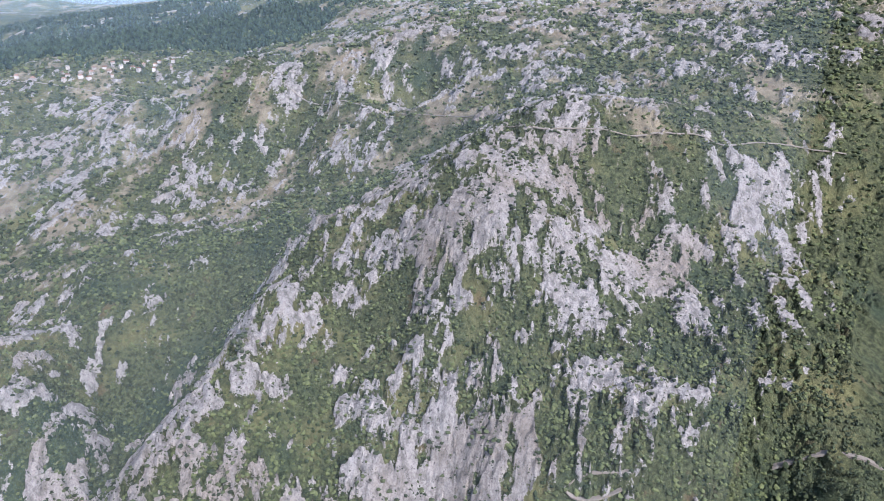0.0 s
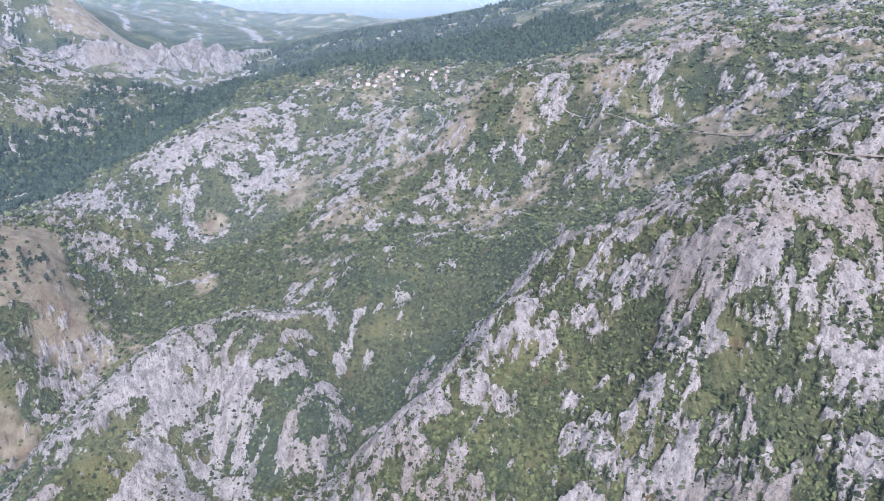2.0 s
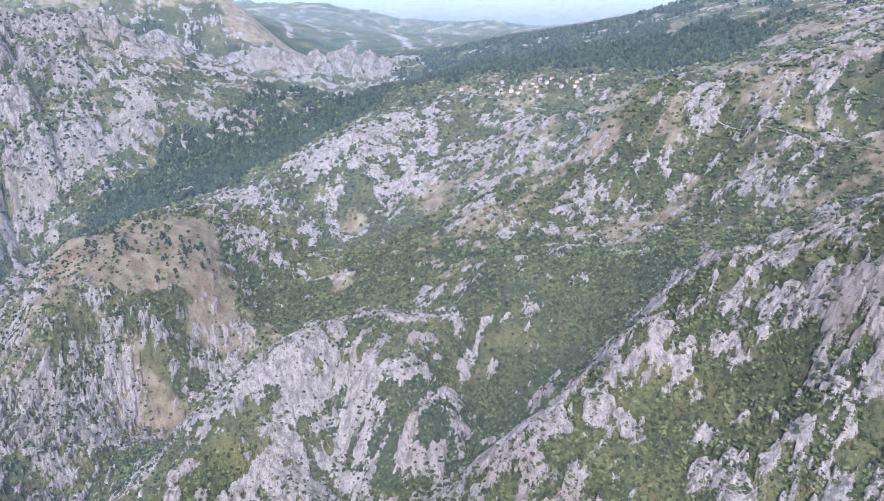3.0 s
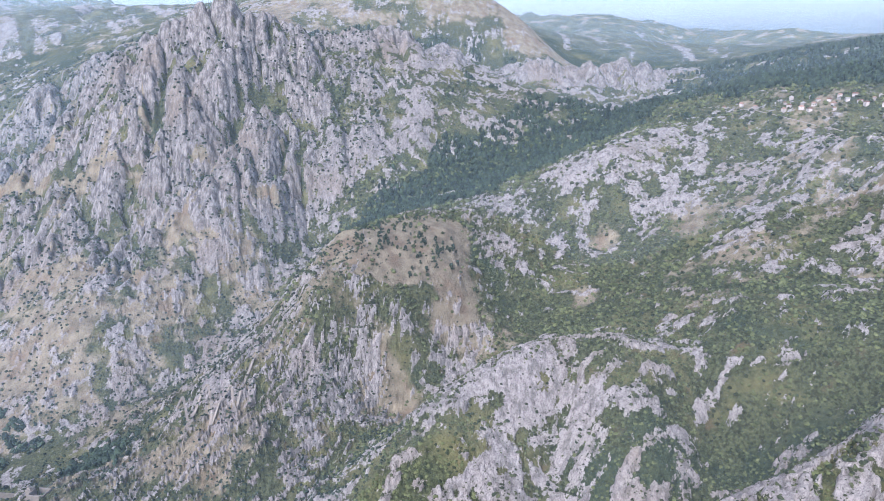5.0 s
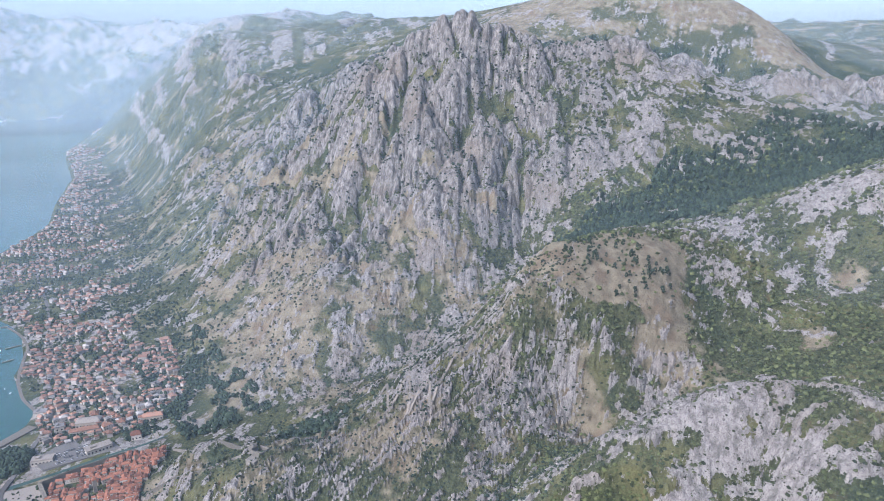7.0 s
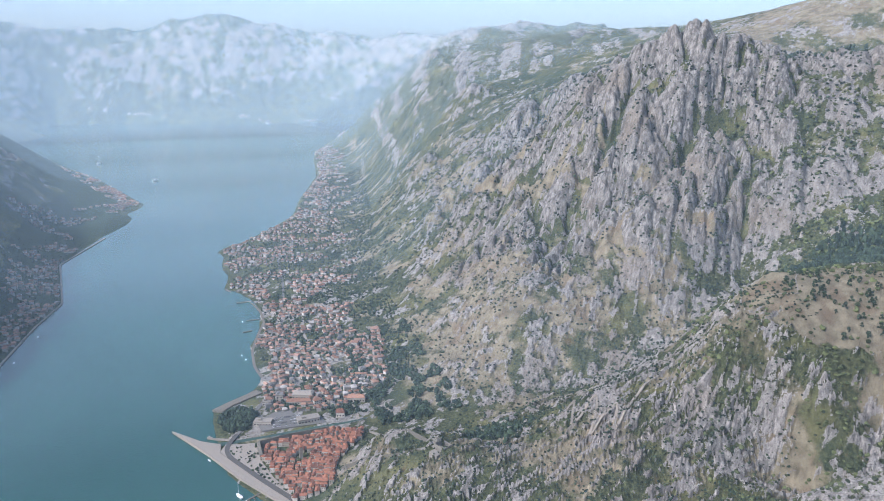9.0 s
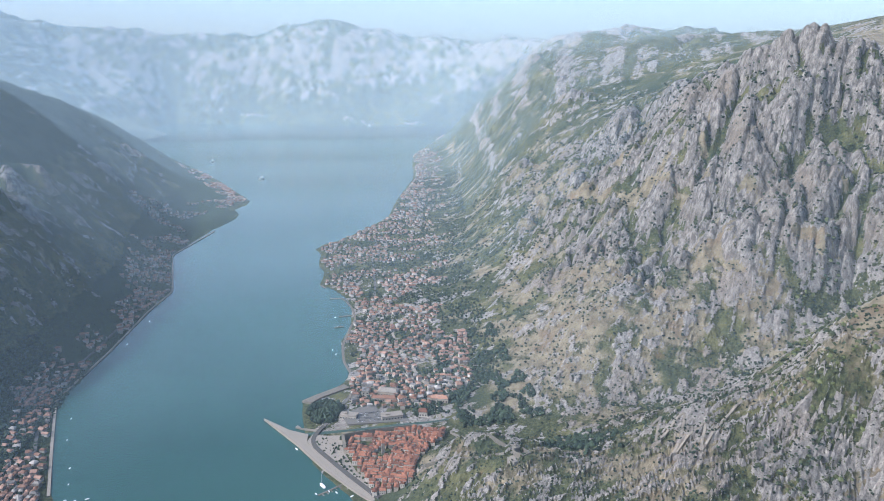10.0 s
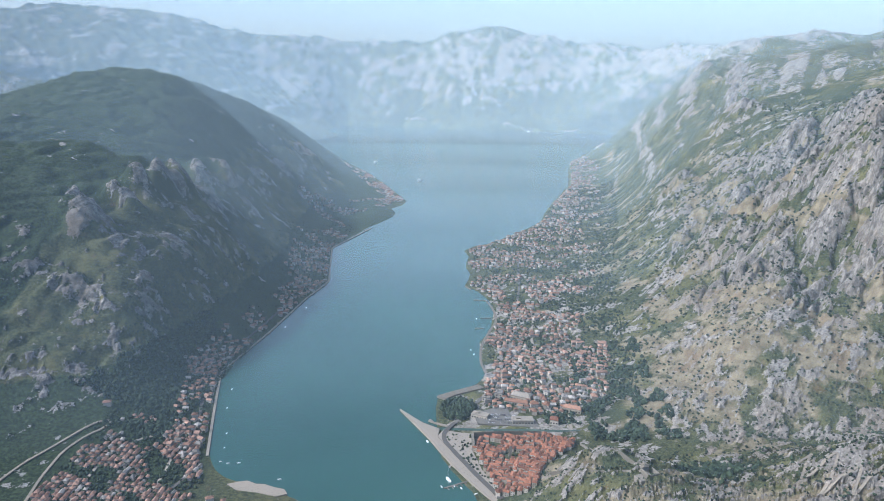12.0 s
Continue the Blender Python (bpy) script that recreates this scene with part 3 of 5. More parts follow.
class Nodes:
    """Short hand for building node trees."""

    def __init__(self, m):
        self.t = m.node_tree
        self.bsdf = self.t.nodes["Principled BSDF"]
        self.place = self.t.nodes.new("ShaderNodeNewGeometry").outputs["Position"]

    def put(self, socket, value):
        if isinstance(value, bpy.types.NodeSocket):
            self.t.links.new(value, socket)
        elif isinstance(value, tuple) and len(value) == 3 and socket.type == "RGBA":
            socket.default_value = (*value, 1)
        else:
            socket.default_value = value

    def noise(self, size, detail=3.0, rough=0.55, stretch=(1, 1, 1), shift=0.0):
        mp = self.t.nodes.new("ShaderNodeMapping")
        self.put(mp.inputs["Vector"], self.place)
        mp.inputs["Scale"].default_value = [k / size for k in stretch]
        mp.inputs["Location"].default_value = (shift, shift * 0.7, 0)
        n = self.t.nodes.new("ShaderNodeTexNoise")
        n.inputs["Scale"].default_value, n.inputs["Detail"].default_value, n.inputs["Roughness"].default_value = 1.0, detail, rough
        self.put(n.inputs["Vector"], mp.outputs[0])
        return n.outputs["Fac"]

    def grain(self, sizes, angle, detail=5.0, rough=0.7):
        """Noise drawn out along an axis that is turned about the vertical."""
        mp = self.t.nodes.new("ShaderNodeMapping")
        mp.vector_type = "TEXTURE"
        self.put(mp.inputs["Vector"], self.place)
        mp.inputs["Rotation"].default_value = (0, 0, radians(angle))
        mp.inputs["Scale"].default_value = sizes
        n = self.t.nodes.new("ShaderNodeTexNoise")
        n.inputs["Scale"].default_value, n.inputs["Detail"].default_value, n.inputs["Roughness"].default_value = 1.0, detail, rough
        self.put(n.inputs["Vector"], mp.outputs[0])
        return n.outputs["Fac"]

    def cells(self, size, stretch=(1, 1, 1)):
        mp = self.t.nodes.new("ShaderNodeMapping")
        self.put(mp.inputs["Vector"], self.place)
        mp.inputs["Scale"].default_value = [k / size for k in stretch]
        n = self.t.nodes.new("ShaderNodeTexVoronoi")
        self.put(n.inputs["Vector"], mp.outputs[0])
        return n.outputs["Distance"]

    def attr(self, name):
        a = self.t.nodes.new("ShaderNodeAttribute")
        a.attribute_name = name
        return a.outputs["Fac"]

    def math(self, op, a, b=0.0):
        n = self.t.nodes.new("ShaderNodeMath")
        n.operation = op
        self.put(n.inputs[0], a)
        self.put(n.inputs[1], b)
        return n.outputs[0]

    def step(self, v, lo, hi, a=0.0, b=1.0):
        n = self.t.nodes.new("ShaderNodeMapRange")
        n.interpolation_type = "SMOOTHSTEP"
        self.put(n.inputs["Value"], v)
        for k, q in zip(("From Min", "From Max", "To Min", "To Max"), (lo, hi, a, b)):
            n.inputs[k].default_value = q
        return n.outputs["Result"]

    def mix(self, f, a, b):
        n = self.t.nodes.new("ShaderNodeMix")
        n.data_type = "RGBA"
        sockets = [q for q in n.inputs if q.type == "RGBA"]
        self.put(n.inputs["Factor"], f)
        self.put(sockets[0], a)
        self.put(sockets[1], b)
        return [q for q in n.outputs if q.type == "RGBA"][0]

    def bump(self, height, depth, strength=1.0):
        n = self.t.nodes.new("ShaderNodeBump")
        n.inputs["Distance"].default_value, n.inputs["Strength"].default_value = depth, strength
        self.put(n.inputs["Height"], height)
        self.put(self.bsdf.inputs["Normal"], n.outputs[0])

    def color(self, c):
        self.put(self.bsdf.inputs["Base Color"], c)


GROUND = material("hillside", rough=0.95)
k = Nodes(GROUND)
fine, mid, wide = k.noise(2.6, 5, 0.65), k.noise(11, 5, 0.6, shift=3.0), k.noise(90, 3, 0.55, shift=7.0)
tiny = k.noise(0.9, 4, 0.7, shift=61.0)
calm = k.step(k.attr("crag"), 0.3, 0.9, 0.62, 0.42)
rockv = k.math("ADD", k.attr("rock"), k.math("MULTIPLY", k.math("SUBTRACT", mid, 0.5), calm))
rockv = k.math("ADD", rockv, k.math("MULTIPLY", k.math("SUBTRACT", fine, 0.5), calm))
rockv = k.math("ADD", rockv, k.math("MULTIPLY", k.math("SUBTRACT", tiny, 0.5), 0.25))
rockv = k.math("ADD", rockv, k.math("MULTIPLY", k.math("SUBTRACT", k.noise(70, 5, 0.6, shift=5.0), 0.5), 0.45))
bare = k.step(rockv, 0.455, 0.515)
crack = k.noise(4.4, 7, 0.72, (1.0, 1.0, 0.3), 11.0)
fresh = k.mix(k.step(crack, 0.38, 0.57), (0.165, 0.153, 0.137), (0.315, 0.294, 0.264))
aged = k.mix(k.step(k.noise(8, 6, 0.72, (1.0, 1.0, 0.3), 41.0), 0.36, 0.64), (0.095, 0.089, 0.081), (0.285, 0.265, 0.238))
# strata streaks, with the shade in the grooves between ribs painted in
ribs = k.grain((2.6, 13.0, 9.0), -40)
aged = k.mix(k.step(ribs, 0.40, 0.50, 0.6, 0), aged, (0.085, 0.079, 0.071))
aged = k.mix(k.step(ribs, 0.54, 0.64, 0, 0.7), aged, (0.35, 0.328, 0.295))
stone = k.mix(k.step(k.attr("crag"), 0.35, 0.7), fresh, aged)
stone = k.mix(k.step(wide, 0.48, 0.72, 0, 0.6), stone, (0.19, 0.152, 0.11))
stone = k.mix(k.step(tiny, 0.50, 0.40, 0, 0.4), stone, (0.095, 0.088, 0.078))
# narrow clefts: crevice shade painted dark into the stone colour
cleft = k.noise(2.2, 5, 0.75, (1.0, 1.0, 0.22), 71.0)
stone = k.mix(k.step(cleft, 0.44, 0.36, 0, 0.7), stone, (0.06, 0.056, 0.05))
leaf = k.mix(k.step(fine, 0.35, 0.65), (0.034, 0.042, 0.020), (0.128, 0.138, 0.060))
# canopy shading put into the leaf colour: gaps between crowns go darker
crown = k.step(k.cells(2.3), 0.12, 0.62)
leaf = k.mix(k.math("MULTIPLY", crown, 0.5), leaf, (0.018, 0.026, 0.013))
leaf = k.mix(k.step(k.noise(45, 4, 0.6, shift=21.0), 0.48, 0.68, 0, 0.5), leaf, (0.18, 0.168, 0.070))
leaf = k.mix(k.step(k.noise(16, 4, 0.6, shift=31.0), 0.60, 0.75, 0, 0.6), leaf, (0.14, 0.095, 0.05))
leaf = k.mix(k.step(k.noise(60, 4, 0.6, shift=51.0), 0.52, 0.66, 0, 0.55), leaf, (0.028, 0.048, 0.030))
straw = k.mix(k.step(mid, 0.3, 0.7), (0.135, 0.116, 0.076), (0.25, 0.215, 0.142))
straw = k.mix(k.step(k.noise(24, 4, 0.6, shift=81.0), 0.5, 0.68, 0, 0.6), straw, (0.15, 0.105, 0.066))
straw = k.mix(k.step(tiny, 0.62, 0.72, 0, 0.7), straw, (0.045, 0.048, 0.026))
straw = k.mix(k.step(tiny, 0.36, 0.28, 0, 0.8), straw, (0.29, 0.26, 0.21))
dryv = k.math("ADD", k.attr("dry"), k.math("MULTIPLY", k.math("SUBTRACT", mid, 0.5), 0.5))
woods = k.mix(k.step(fine, 0.35, 0.7), (0.012, 0.022, 0.012), (0.045, 0.07, 0.028))
woodv = k.math("ADD", k.attr("wood"), k.math("MULTIPLY", k.math("SUBTRACT", mid, 0.5), 0.4))
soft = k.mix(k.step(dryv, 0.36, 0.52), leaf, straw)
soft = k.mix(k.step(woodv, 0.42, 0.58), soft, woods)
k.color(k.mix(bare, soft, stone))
k.bump(k.math("ADD", k.math("ADD", k.math("MULTIPLY", fine, 0.5), k.math("MULTIPLY", k.math("ADD", cleft, ribs), 0.6)), k.math("SUBTRACT", crack, k.math("MULTIPLY", crown, 0.3))), 1.6, 0.9)

WATER = material("sea water", (0.012, 0.05, 0.058), 0.16)
k = Nodes(WATER)
k.color(k.mix(k.step(k.noise(500, 3, 0.5), 0.4, 0.65), (0.014, 0.053, 0.043), (0.020, 0.070, 0.056)))
k.bump(k.math("ADD", k.noise(6, 4, 0.6), k.noise(1.6, 3, 0.6)), 0.25, 0.5)
k.bsdf.inputs["Specular IOR Level"].default_value = 0.5


def varied(name, a, b, rough=0.9, size=1.5, spread_by="object"):
    """Two tones by the piece, with grain of its own."""
    m = material(name, a, rough)
    k = Nodes(m)
    if spread_by == "object":
        r = k.t.nodes.new("ShaderNodeObjectInfo").outputs["Random"]
    else:
        r = k.t.nodes["Geometry"].outputs["Random Per Island"]
    g = k.math("ADD", k.math("MULTIPLY", k.math("SUBTRACT", k.noise(size, 4, 0.6), 0.5), 0.6), r)
    k.color(k.mix(k.step(g, 0.0, 1.0), a, b))
    return m


WALL = varied("render plaster", (0.25, 0.215, 0.17), (0.42, 0.39, 0.34))
ROOF = varied("clay roof tiles", (0.13, 0.066, 0.042), (0.27, 0.155, 0.105), size=0.8)
ROOF_OLD = varied("old clay roof tiles", (0.095, 0.044, 0.030), (0.225, 0.098, 0.060), size=0.8)
WALL_FAR = varied("plaster", (0.22, 0.195, 0.165), (0.41, 0.38, 0.34), spread_by="island")
ROOF_FAR = varied("roof tiles", (0.135, 0.076, 0.053), (0.275, 0.175, 0.13), spread_by="island")
ROOF_PALE = varied("pale flat roofs", (0.10, 0.095, 0.088), (0.30, 0.28, 0.25), spread_by="island")
ROOF_GREY = varied("flat grey roof", (0.115, 0.108, 0.10), (0.20, 0.19, 0.175), size=3)
GLASS = material("dark window glass", (0.03, 0.035, 0.04), 0.15)
STONE = varied("pale quay stone", (0.125, 0.112, 0.092), (0.215, 0.193, 0.16), size=4)
ROAD = varied("worn asphalt", (0.07, 0.067, 0.062), (0.12, 0.115, 0.105), size=3)
TRACK = varied("pale limestone gravel", (0.165, 0.145, 0.115), (0.25, 0.222, 0.18), size=2)
RUIN = varied("weathered wall stone", (0.085, 0.078, 0.064), (0.185, 0.17, 0.142), size=2)
BUSH = varied("scrub leaves", (0.024, 0.033, 0.016), (0.10, 0.116, 0.046), size=0.9, spread_by="island")
DOTS = varied("dark bush leaves", (0.024, 0.032, 0.018), (0.074, 0.086, 0.040), size=0.9, spread_by="island")
TREE = varied("dark tree leaves", (0.010, 0.019, 0.014), (0.034, 0.052, 0.030), size=0.9, spread_by="island")
WHITE = material("white gelcoat", (0.78, 0.78, 0.76), 0.35)
RIVER_WATER = material("river water", (0.03, 0.06, 0.045), 0.3)
PAINT = varied("car paint", (0.10, 0.10, 0.11), (0.55, 0.55, 0.54), 0.4)
RUBBER = material("tyre rubber", (0.02, 0.02, 0.02), 0.8)
METAL = material("grey metal", (0.5, 0.5, 0.52), 0.4)

# ---- ground and water ----
az = np.radians(np.concatenate([np.linspace(-38, -4, 170)[:-1], np.linspace(-4, 62, 480)[:-1], np.linspace(62, 147, 430), np.linspace(150, 319, 50)]))
rr = np.exp(np.concatenate([np.log([0.2, 5, 11, 18]), np.linspace(math.log(25), math.log(200), 30)[:-1], np.linspace(math.log(200), math.log(1250), 440)[:-1], np.linspace(math.log(1250), math.log(2700), 110)[:-1], np.linspace(math.log(2700), math.log(4300), 36)[:-1], np.linspace(math.log(4300), math.log(5050), 64)[:-1], np.linspace(math.log(5050), math.log(6200), 8)]))
az = np.append(az, az[0] + 2 * np.pi)
ga, gr = np.meshgrid(az, rr, indexing="ij")
X, Y = gr * np.sin(ga), gr * np.cos(ga)
h, rock, dry, wood, crag = surface(X, Y)
me = link_mesh("ground", np.stack([X, Y, h], -1).reshape(-1, 3), net_faces(*X.shape))
for name, value in (("rock", rock), ("dry", dry), ("wood", wood), ("crag", crag)):
    me.attributes.new(name, "FLOAT", "POINT").data.foreach_set("value", value.ravel().astype(np.float32))
stony = (rock[:-1, :-1] > 0.44) & (gr[:-1, :-1] < 2600)
me.polygons.foreach_set("use_smooth", ~stony.ravel())
me.materials.append(GROUND)
tagged(new("ground", me), "limestone mountain slopes with green scrub", "ground", kind="structure")
me = link_mesh("water", [(-7000, -2500, 0), (7000, -2500, 0), (7000, 7000, 0), (-7000, 7000, 0)], [(0, 1, 2, 3)])
me.materials.append(WATER)
tagged(new("water", me), "calm blue-green water of the bay", "water", kind="structure")


# ---- haze over the bay: added see-through sheets imitate hazy air, clear at the water ----
def haze(radius, density):
    a = np.radians(np.linspace(-70, 140, 106))
    z = np.array([-30.0, 345 + 0.2 * radius])
    ga, gz = np.meshgrid(a, z, indexing="ij")
    lean = radius + 0.6 * (gz - 250)     # the sheets lean outwards
    me = link_mesh("haze", np.stack([lean * np.sin(ga), lean * np.cos(ga), gz], -1).reshape(-1, 3), net_faces(*ga.shape))
    m = material("haze", (0.8, 0.9, 0.95), 1.0)
    k = Nodes(m)
    xyz = k.t.nodes.new("ShaderNodeSeparateXYZ")
    k.put(xyz.inputs[0], k.place)
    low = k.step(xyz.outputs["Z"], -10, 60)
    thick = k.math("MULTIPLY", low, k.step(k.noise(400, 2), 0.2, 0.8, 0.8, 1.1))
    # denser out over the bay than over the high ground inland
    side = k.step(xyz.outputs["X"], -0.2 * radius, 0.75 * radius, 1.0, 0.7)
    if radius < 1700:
        # painted thicker over the western shore, to turn the ridge there bluer
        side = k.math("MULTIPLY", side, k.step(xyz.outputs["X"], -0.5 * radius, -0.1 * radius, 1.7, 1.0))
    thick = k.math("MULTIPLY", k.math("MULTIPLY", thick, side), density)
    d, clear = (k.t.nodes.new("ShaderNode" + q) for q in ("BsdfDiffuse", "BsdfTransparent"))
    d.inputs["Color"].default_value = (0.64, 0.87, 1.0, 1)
    # normal turned straight up, so the sheets catch the sun and look pale
    up = k.t.nodes.new("ShaderNodeNormal").outputs["Normal"]
    up.default_value = (0, 0, 1)
    k.t.links.new(up, d.inputs["Normal"])
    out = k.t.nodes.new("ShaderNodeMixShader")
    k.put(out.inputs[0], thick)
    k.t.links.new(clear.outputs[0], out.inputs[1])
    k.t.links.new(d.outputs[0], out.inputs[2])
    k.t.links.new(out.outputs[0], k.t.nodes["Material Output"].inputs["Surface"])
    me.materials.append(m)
    tagged(new("haze", me), "thin pale blue sheets that paint haze over the bay", "haze", kind="stuff")


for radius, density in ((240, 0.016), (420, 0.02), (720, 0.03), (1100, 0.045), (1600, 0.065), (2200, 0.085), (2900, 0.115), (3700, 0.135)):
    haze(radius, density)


# ---- scatter ----
def clumps(count):
    """A few lumpy, open-bottomed leaf clumps: vertices and triangles."""
    out = []
    g = (1 + 5 ** 0.5) / 2
    base = np.array([(-1, g, 0), (1, g, 0), (-1, -g, 0), (1, -g, 0), (0, -1, g), (0, 1, g), (0, -1, -g), (0, 1, -g), (g, 0, -1), (g, 0, 1), (-g, 0, -1), (-g, 0, 1)])
    base /= np.linalg.norm(base[0])
    tri = np.array([(0, 11, 5), (0, 5, 1), (0, 1, 7), (0, 7, 10), (0, 10, 11), (1, 5, 9), (5, 11, 4), (11, 10, 2), (10, 7, 6), (7, 1, 8),
                    (3, 9, 4), (3, 4, 2), (3, 2, 6), (3, 6, 8), (3, 8, 9), (4, 9, 5), (2, 4, 11), (6, 2, 10), (8, 6, 7), (9, 8, 1)])
    for _ in range(count):
        v = base * rng.uniform(0.6, 1.25, (12, 1)) + rng.normal(0, 0.12, (12, 3))
        keep = [t for t in tri if v[t][:, 2].mean() > -0.55]
        out.append((v * (1, 1, 0.85), np.array(keep)))
    return out


KINDS = clumps(10)


def scatter(name, x, y, size, mat, label, tall=1.0, sink=0.25, category="shrubs"):
    z = surface(x, y)[0]
    vs, fs, n = [], [], 0
    kind, turn = rng.integers(0, len(KINDS), len(x)), rng.uniform(0, 6.28, len(x))
    for q, (v, f) in enumerate(KINDS):
        i = np.where(kind == q)[0]
        c, s = np.cos(turn[i])[:, None], np.sin(turn[i])[:, None]
        sz = size[i][:, None]
        p = np.stack([x[i][:, None] + sz * (c * v[:, 0] - s * v[:, 1]), y[i][:, None] + sz * (s * v[:, 0] + c * v[:, 1]),
                      z[i][:, None] + sz * tall * (v[:, 2] + 0.8 - sink)], -1)
        vs.append(p.reshape(-1, 3))
        fs.append((f[None] + (n + len(v) * np.arange(len(i)))[:, None, None]).reshape(-1, 3))
        n += len(v) * len(i)
    me = link_mesh(name, np.concatenate(vs), np.concatenate(fs), smooth=False)
    me.materials.append(mat)
    return tagged(new(name, me), label, category, kind="stuff")


def wedge(n, a0, a1, r0, r1):
    """Random places in a sector of the plan, even in angle and in the logarithm of the distance."""
    a, r = np.radians(rng.uniform(a0, a1, n)), np.exp(rng.uniform(math.log(r0), math.log(r1), n))
    return r * np.sin(a), r * np.cos(a)



def part(name, me, mat, parent, label=""):
    """One mesh object under a thing or a part."""
    if mat and not me.materials:
        me.materials.append(mat)
    ob = new(name, me)
    ob.parent = parent
    if label:
        ob["label"] = label
    return ob


def thing(name, m, label, category, group="", kind=""):
    ob = new(name)
    ob.empty_display_size = 1
    ob.matrix_basis = m
    return tagged(ob, label, category, group, kind)


def solid(name, verts, faces):
    me = bpy.data.meshes.new(name)
    me.from_pydata([tuple(map(float, v)) for v in verts], [], faces)
    me.update()
    return me


BOX = [(0, 3, 2, 1), (4, 5, 6, 7), (0, 1, 5, 4), (1, 2, 6, 5), (2, 3, 7, 6), (3, 0, 4, 7)]


def box(x0, y0, z0, x1, y1, z1):
    return [(x0, y0, z0), (x1, y0, z0), (x1, y1, z0), (x0, y1, z0), (x0, y0, z1), (x1, y0, z1), (x1, y1, z1), (x0, y1, z1)]


def boxes(name, items, bevel=0.0):
    v, f = [], []
    for b in items:
        f += [tuple(i + len(v) for i in q) for q in BOX]
        v += box(*b)
    me = solid(name, v, f)
    if bevel:
        bm = bmesh.new()
        bm.from_mesh(me)
        bmesh.ops.bevel(bm, geom=bm.edges[:], offset=bevel, segments=1, affect="EDGES")
        bm.to_mesh(me)
        bm.free()
    return me


def roof_shell(w, d, z, rise, hip, eave=0.35, t=0.18):
    """Gable (hip 0) or hipped roof with thickness, ridge along x."""
    a, b = w / 2 + eave, d / 2 + eave
    r = a - hip * min(a, b)
    top = [(-a, -b, z), (a, -b, z), (a, b, z), (-a, b, z), (-r, 0, z + rise), (r, 0, z + rise)]
    low = [(p[0], p[1], p[2] - t) for p in top[:4]]
    return top + low, [(0, 1, 5, 4), (2, 3, 4, 5), (1, 2, 5), (3, 0, 4), (6, 7, 1, 0), (7, 8, 2, 1), (8, 9, 3, 2), (9, 6, 0, 3), (9, 8, 7, 6)]


def ground_at(x, y):
    return surface(np.array([x], float), np.array([y], float))[0][0]


def make_house(w, d, h, hip, roof, label, wing=False):
    house = thing("house", pose(0, 0, -200), label, "house", "houses of the town")
    me = boxes("wall", [(-w / 2, -d / 2, -3, w / 2, d / 2, h)] + ([(w * 0.1, d / 2 - 0.1, -3, w / 2 - 0.3, d / 2 + d * 0.45, h * 0.7)] if wing else []))
    part("wall", me, WALL, house)
    if hip is None:
        me = boxes("roof", [(-w / 2 - 0.15, -d / 2 - 0.15, h, w / 2 + 0.15, d / 2 + 0.15, h + 0.35), (-w * 0.2, -d * 0.2, h + 0.3, w * 0.1, d * 0.15, h + 1.5)])
    else:
        v, f = roof_shell(w, d, h + 0.02, 0.26 * d + 0.3, hip)
        if wing:
            v2, f2 = roof_shell(d * 0.55, w * 0.4 - 0.3, h * 0.7 + 0.02, 0.9, 0.6)
            f += [tuple(i + len(v) for i in q) for q in f2]
            v += [(w * 0.3 - 0.1 + p[1], d / 2 + d * 0.2 + p[0], p[2]) for p in v2]
        me = solid("roof", v, f)
    roof_ob = part("roof", me, roof, house)
    if hip is not None:
        part("chimney", boxes("chimney", [(w * 0.22, -d * 0.2, h + 0.2, w * 0.22 + 0.5, -d * 0.2 + 0.5, h + 0.3 * d + 0.7)]), WALL, roof_ob)
    pane = boxes("window", [(-0.42, -0.06, -0.6, 0.42, 0.06, 0.6)])
    pane.materials.append(GLASS)
    for z in np.arange(1.7, h - 0.6, 2.6):
        for k in range(max(2, int(w / 2.4))):
            wx = -w / 2 + (k + 0.5) * w / max(2, int(w / 2.4))
            q = part("window", pane, None, house)
            q.location = (wx, -d / 2, z)
    for sx in (-1, 1):
        q = part("window", pane, None, house)
        q.location, q.rotation_euler = (sx * w / 2, 0, h - 1.2), (0, 0, radians(90))
    return house


VARIANTS = [
    make_house(8.2, 6.2, 4.4, 0.0, ROOF, "two-storey plastered house under a red clay tile gable roof"),
    make_house(7.2, 6.6, 4.8, 0.9, ROOF, "two-storey plastered house with a hipped red clay tile roof"),
    make_house(10.5, 6.8, 5.6, 0.8, ROOF, "long pale house with a hipped red clay tile roof", True),
    make_house(6.4, 5.6, 3.6, 0.9, ROOF, "small plastered house with a hipped clay tile roof"),
    make_house(9.0, 7.6, 6.6, None, ROOF_GREY, "pale three-storey block with a flat grey roof"),
]
OLD = [
    make_house(8.5, 6.0, 6.2, 0.0, ROOF_OLD, "old stone town house under an orange clay tile gable roof"),
    make_house(6.4, 5.4, 6.6, 0.8, ROOF_OLD, "narrow old town house with a hipped orange tile roof"),
    make_house(11.0, 6.6, 6.9, 0.7, ROOF_OLD, "broad old palace with a hipped orange tile roof", True),
]


def inside(poly, x, y):
    p = np.array(poly, float)
    q = np.roll(p, -1, 0)
    hit = np.zeros(len(x), bool)
    for (x0, y0), (x1, y1) in zip(p, q):
        if y0 != y1:
            hit ^= ((y0 > y) != (y1 > y)) & (x < (x1 - x0) * (y - y0) / (y1 - y0) + x0)
    return hit


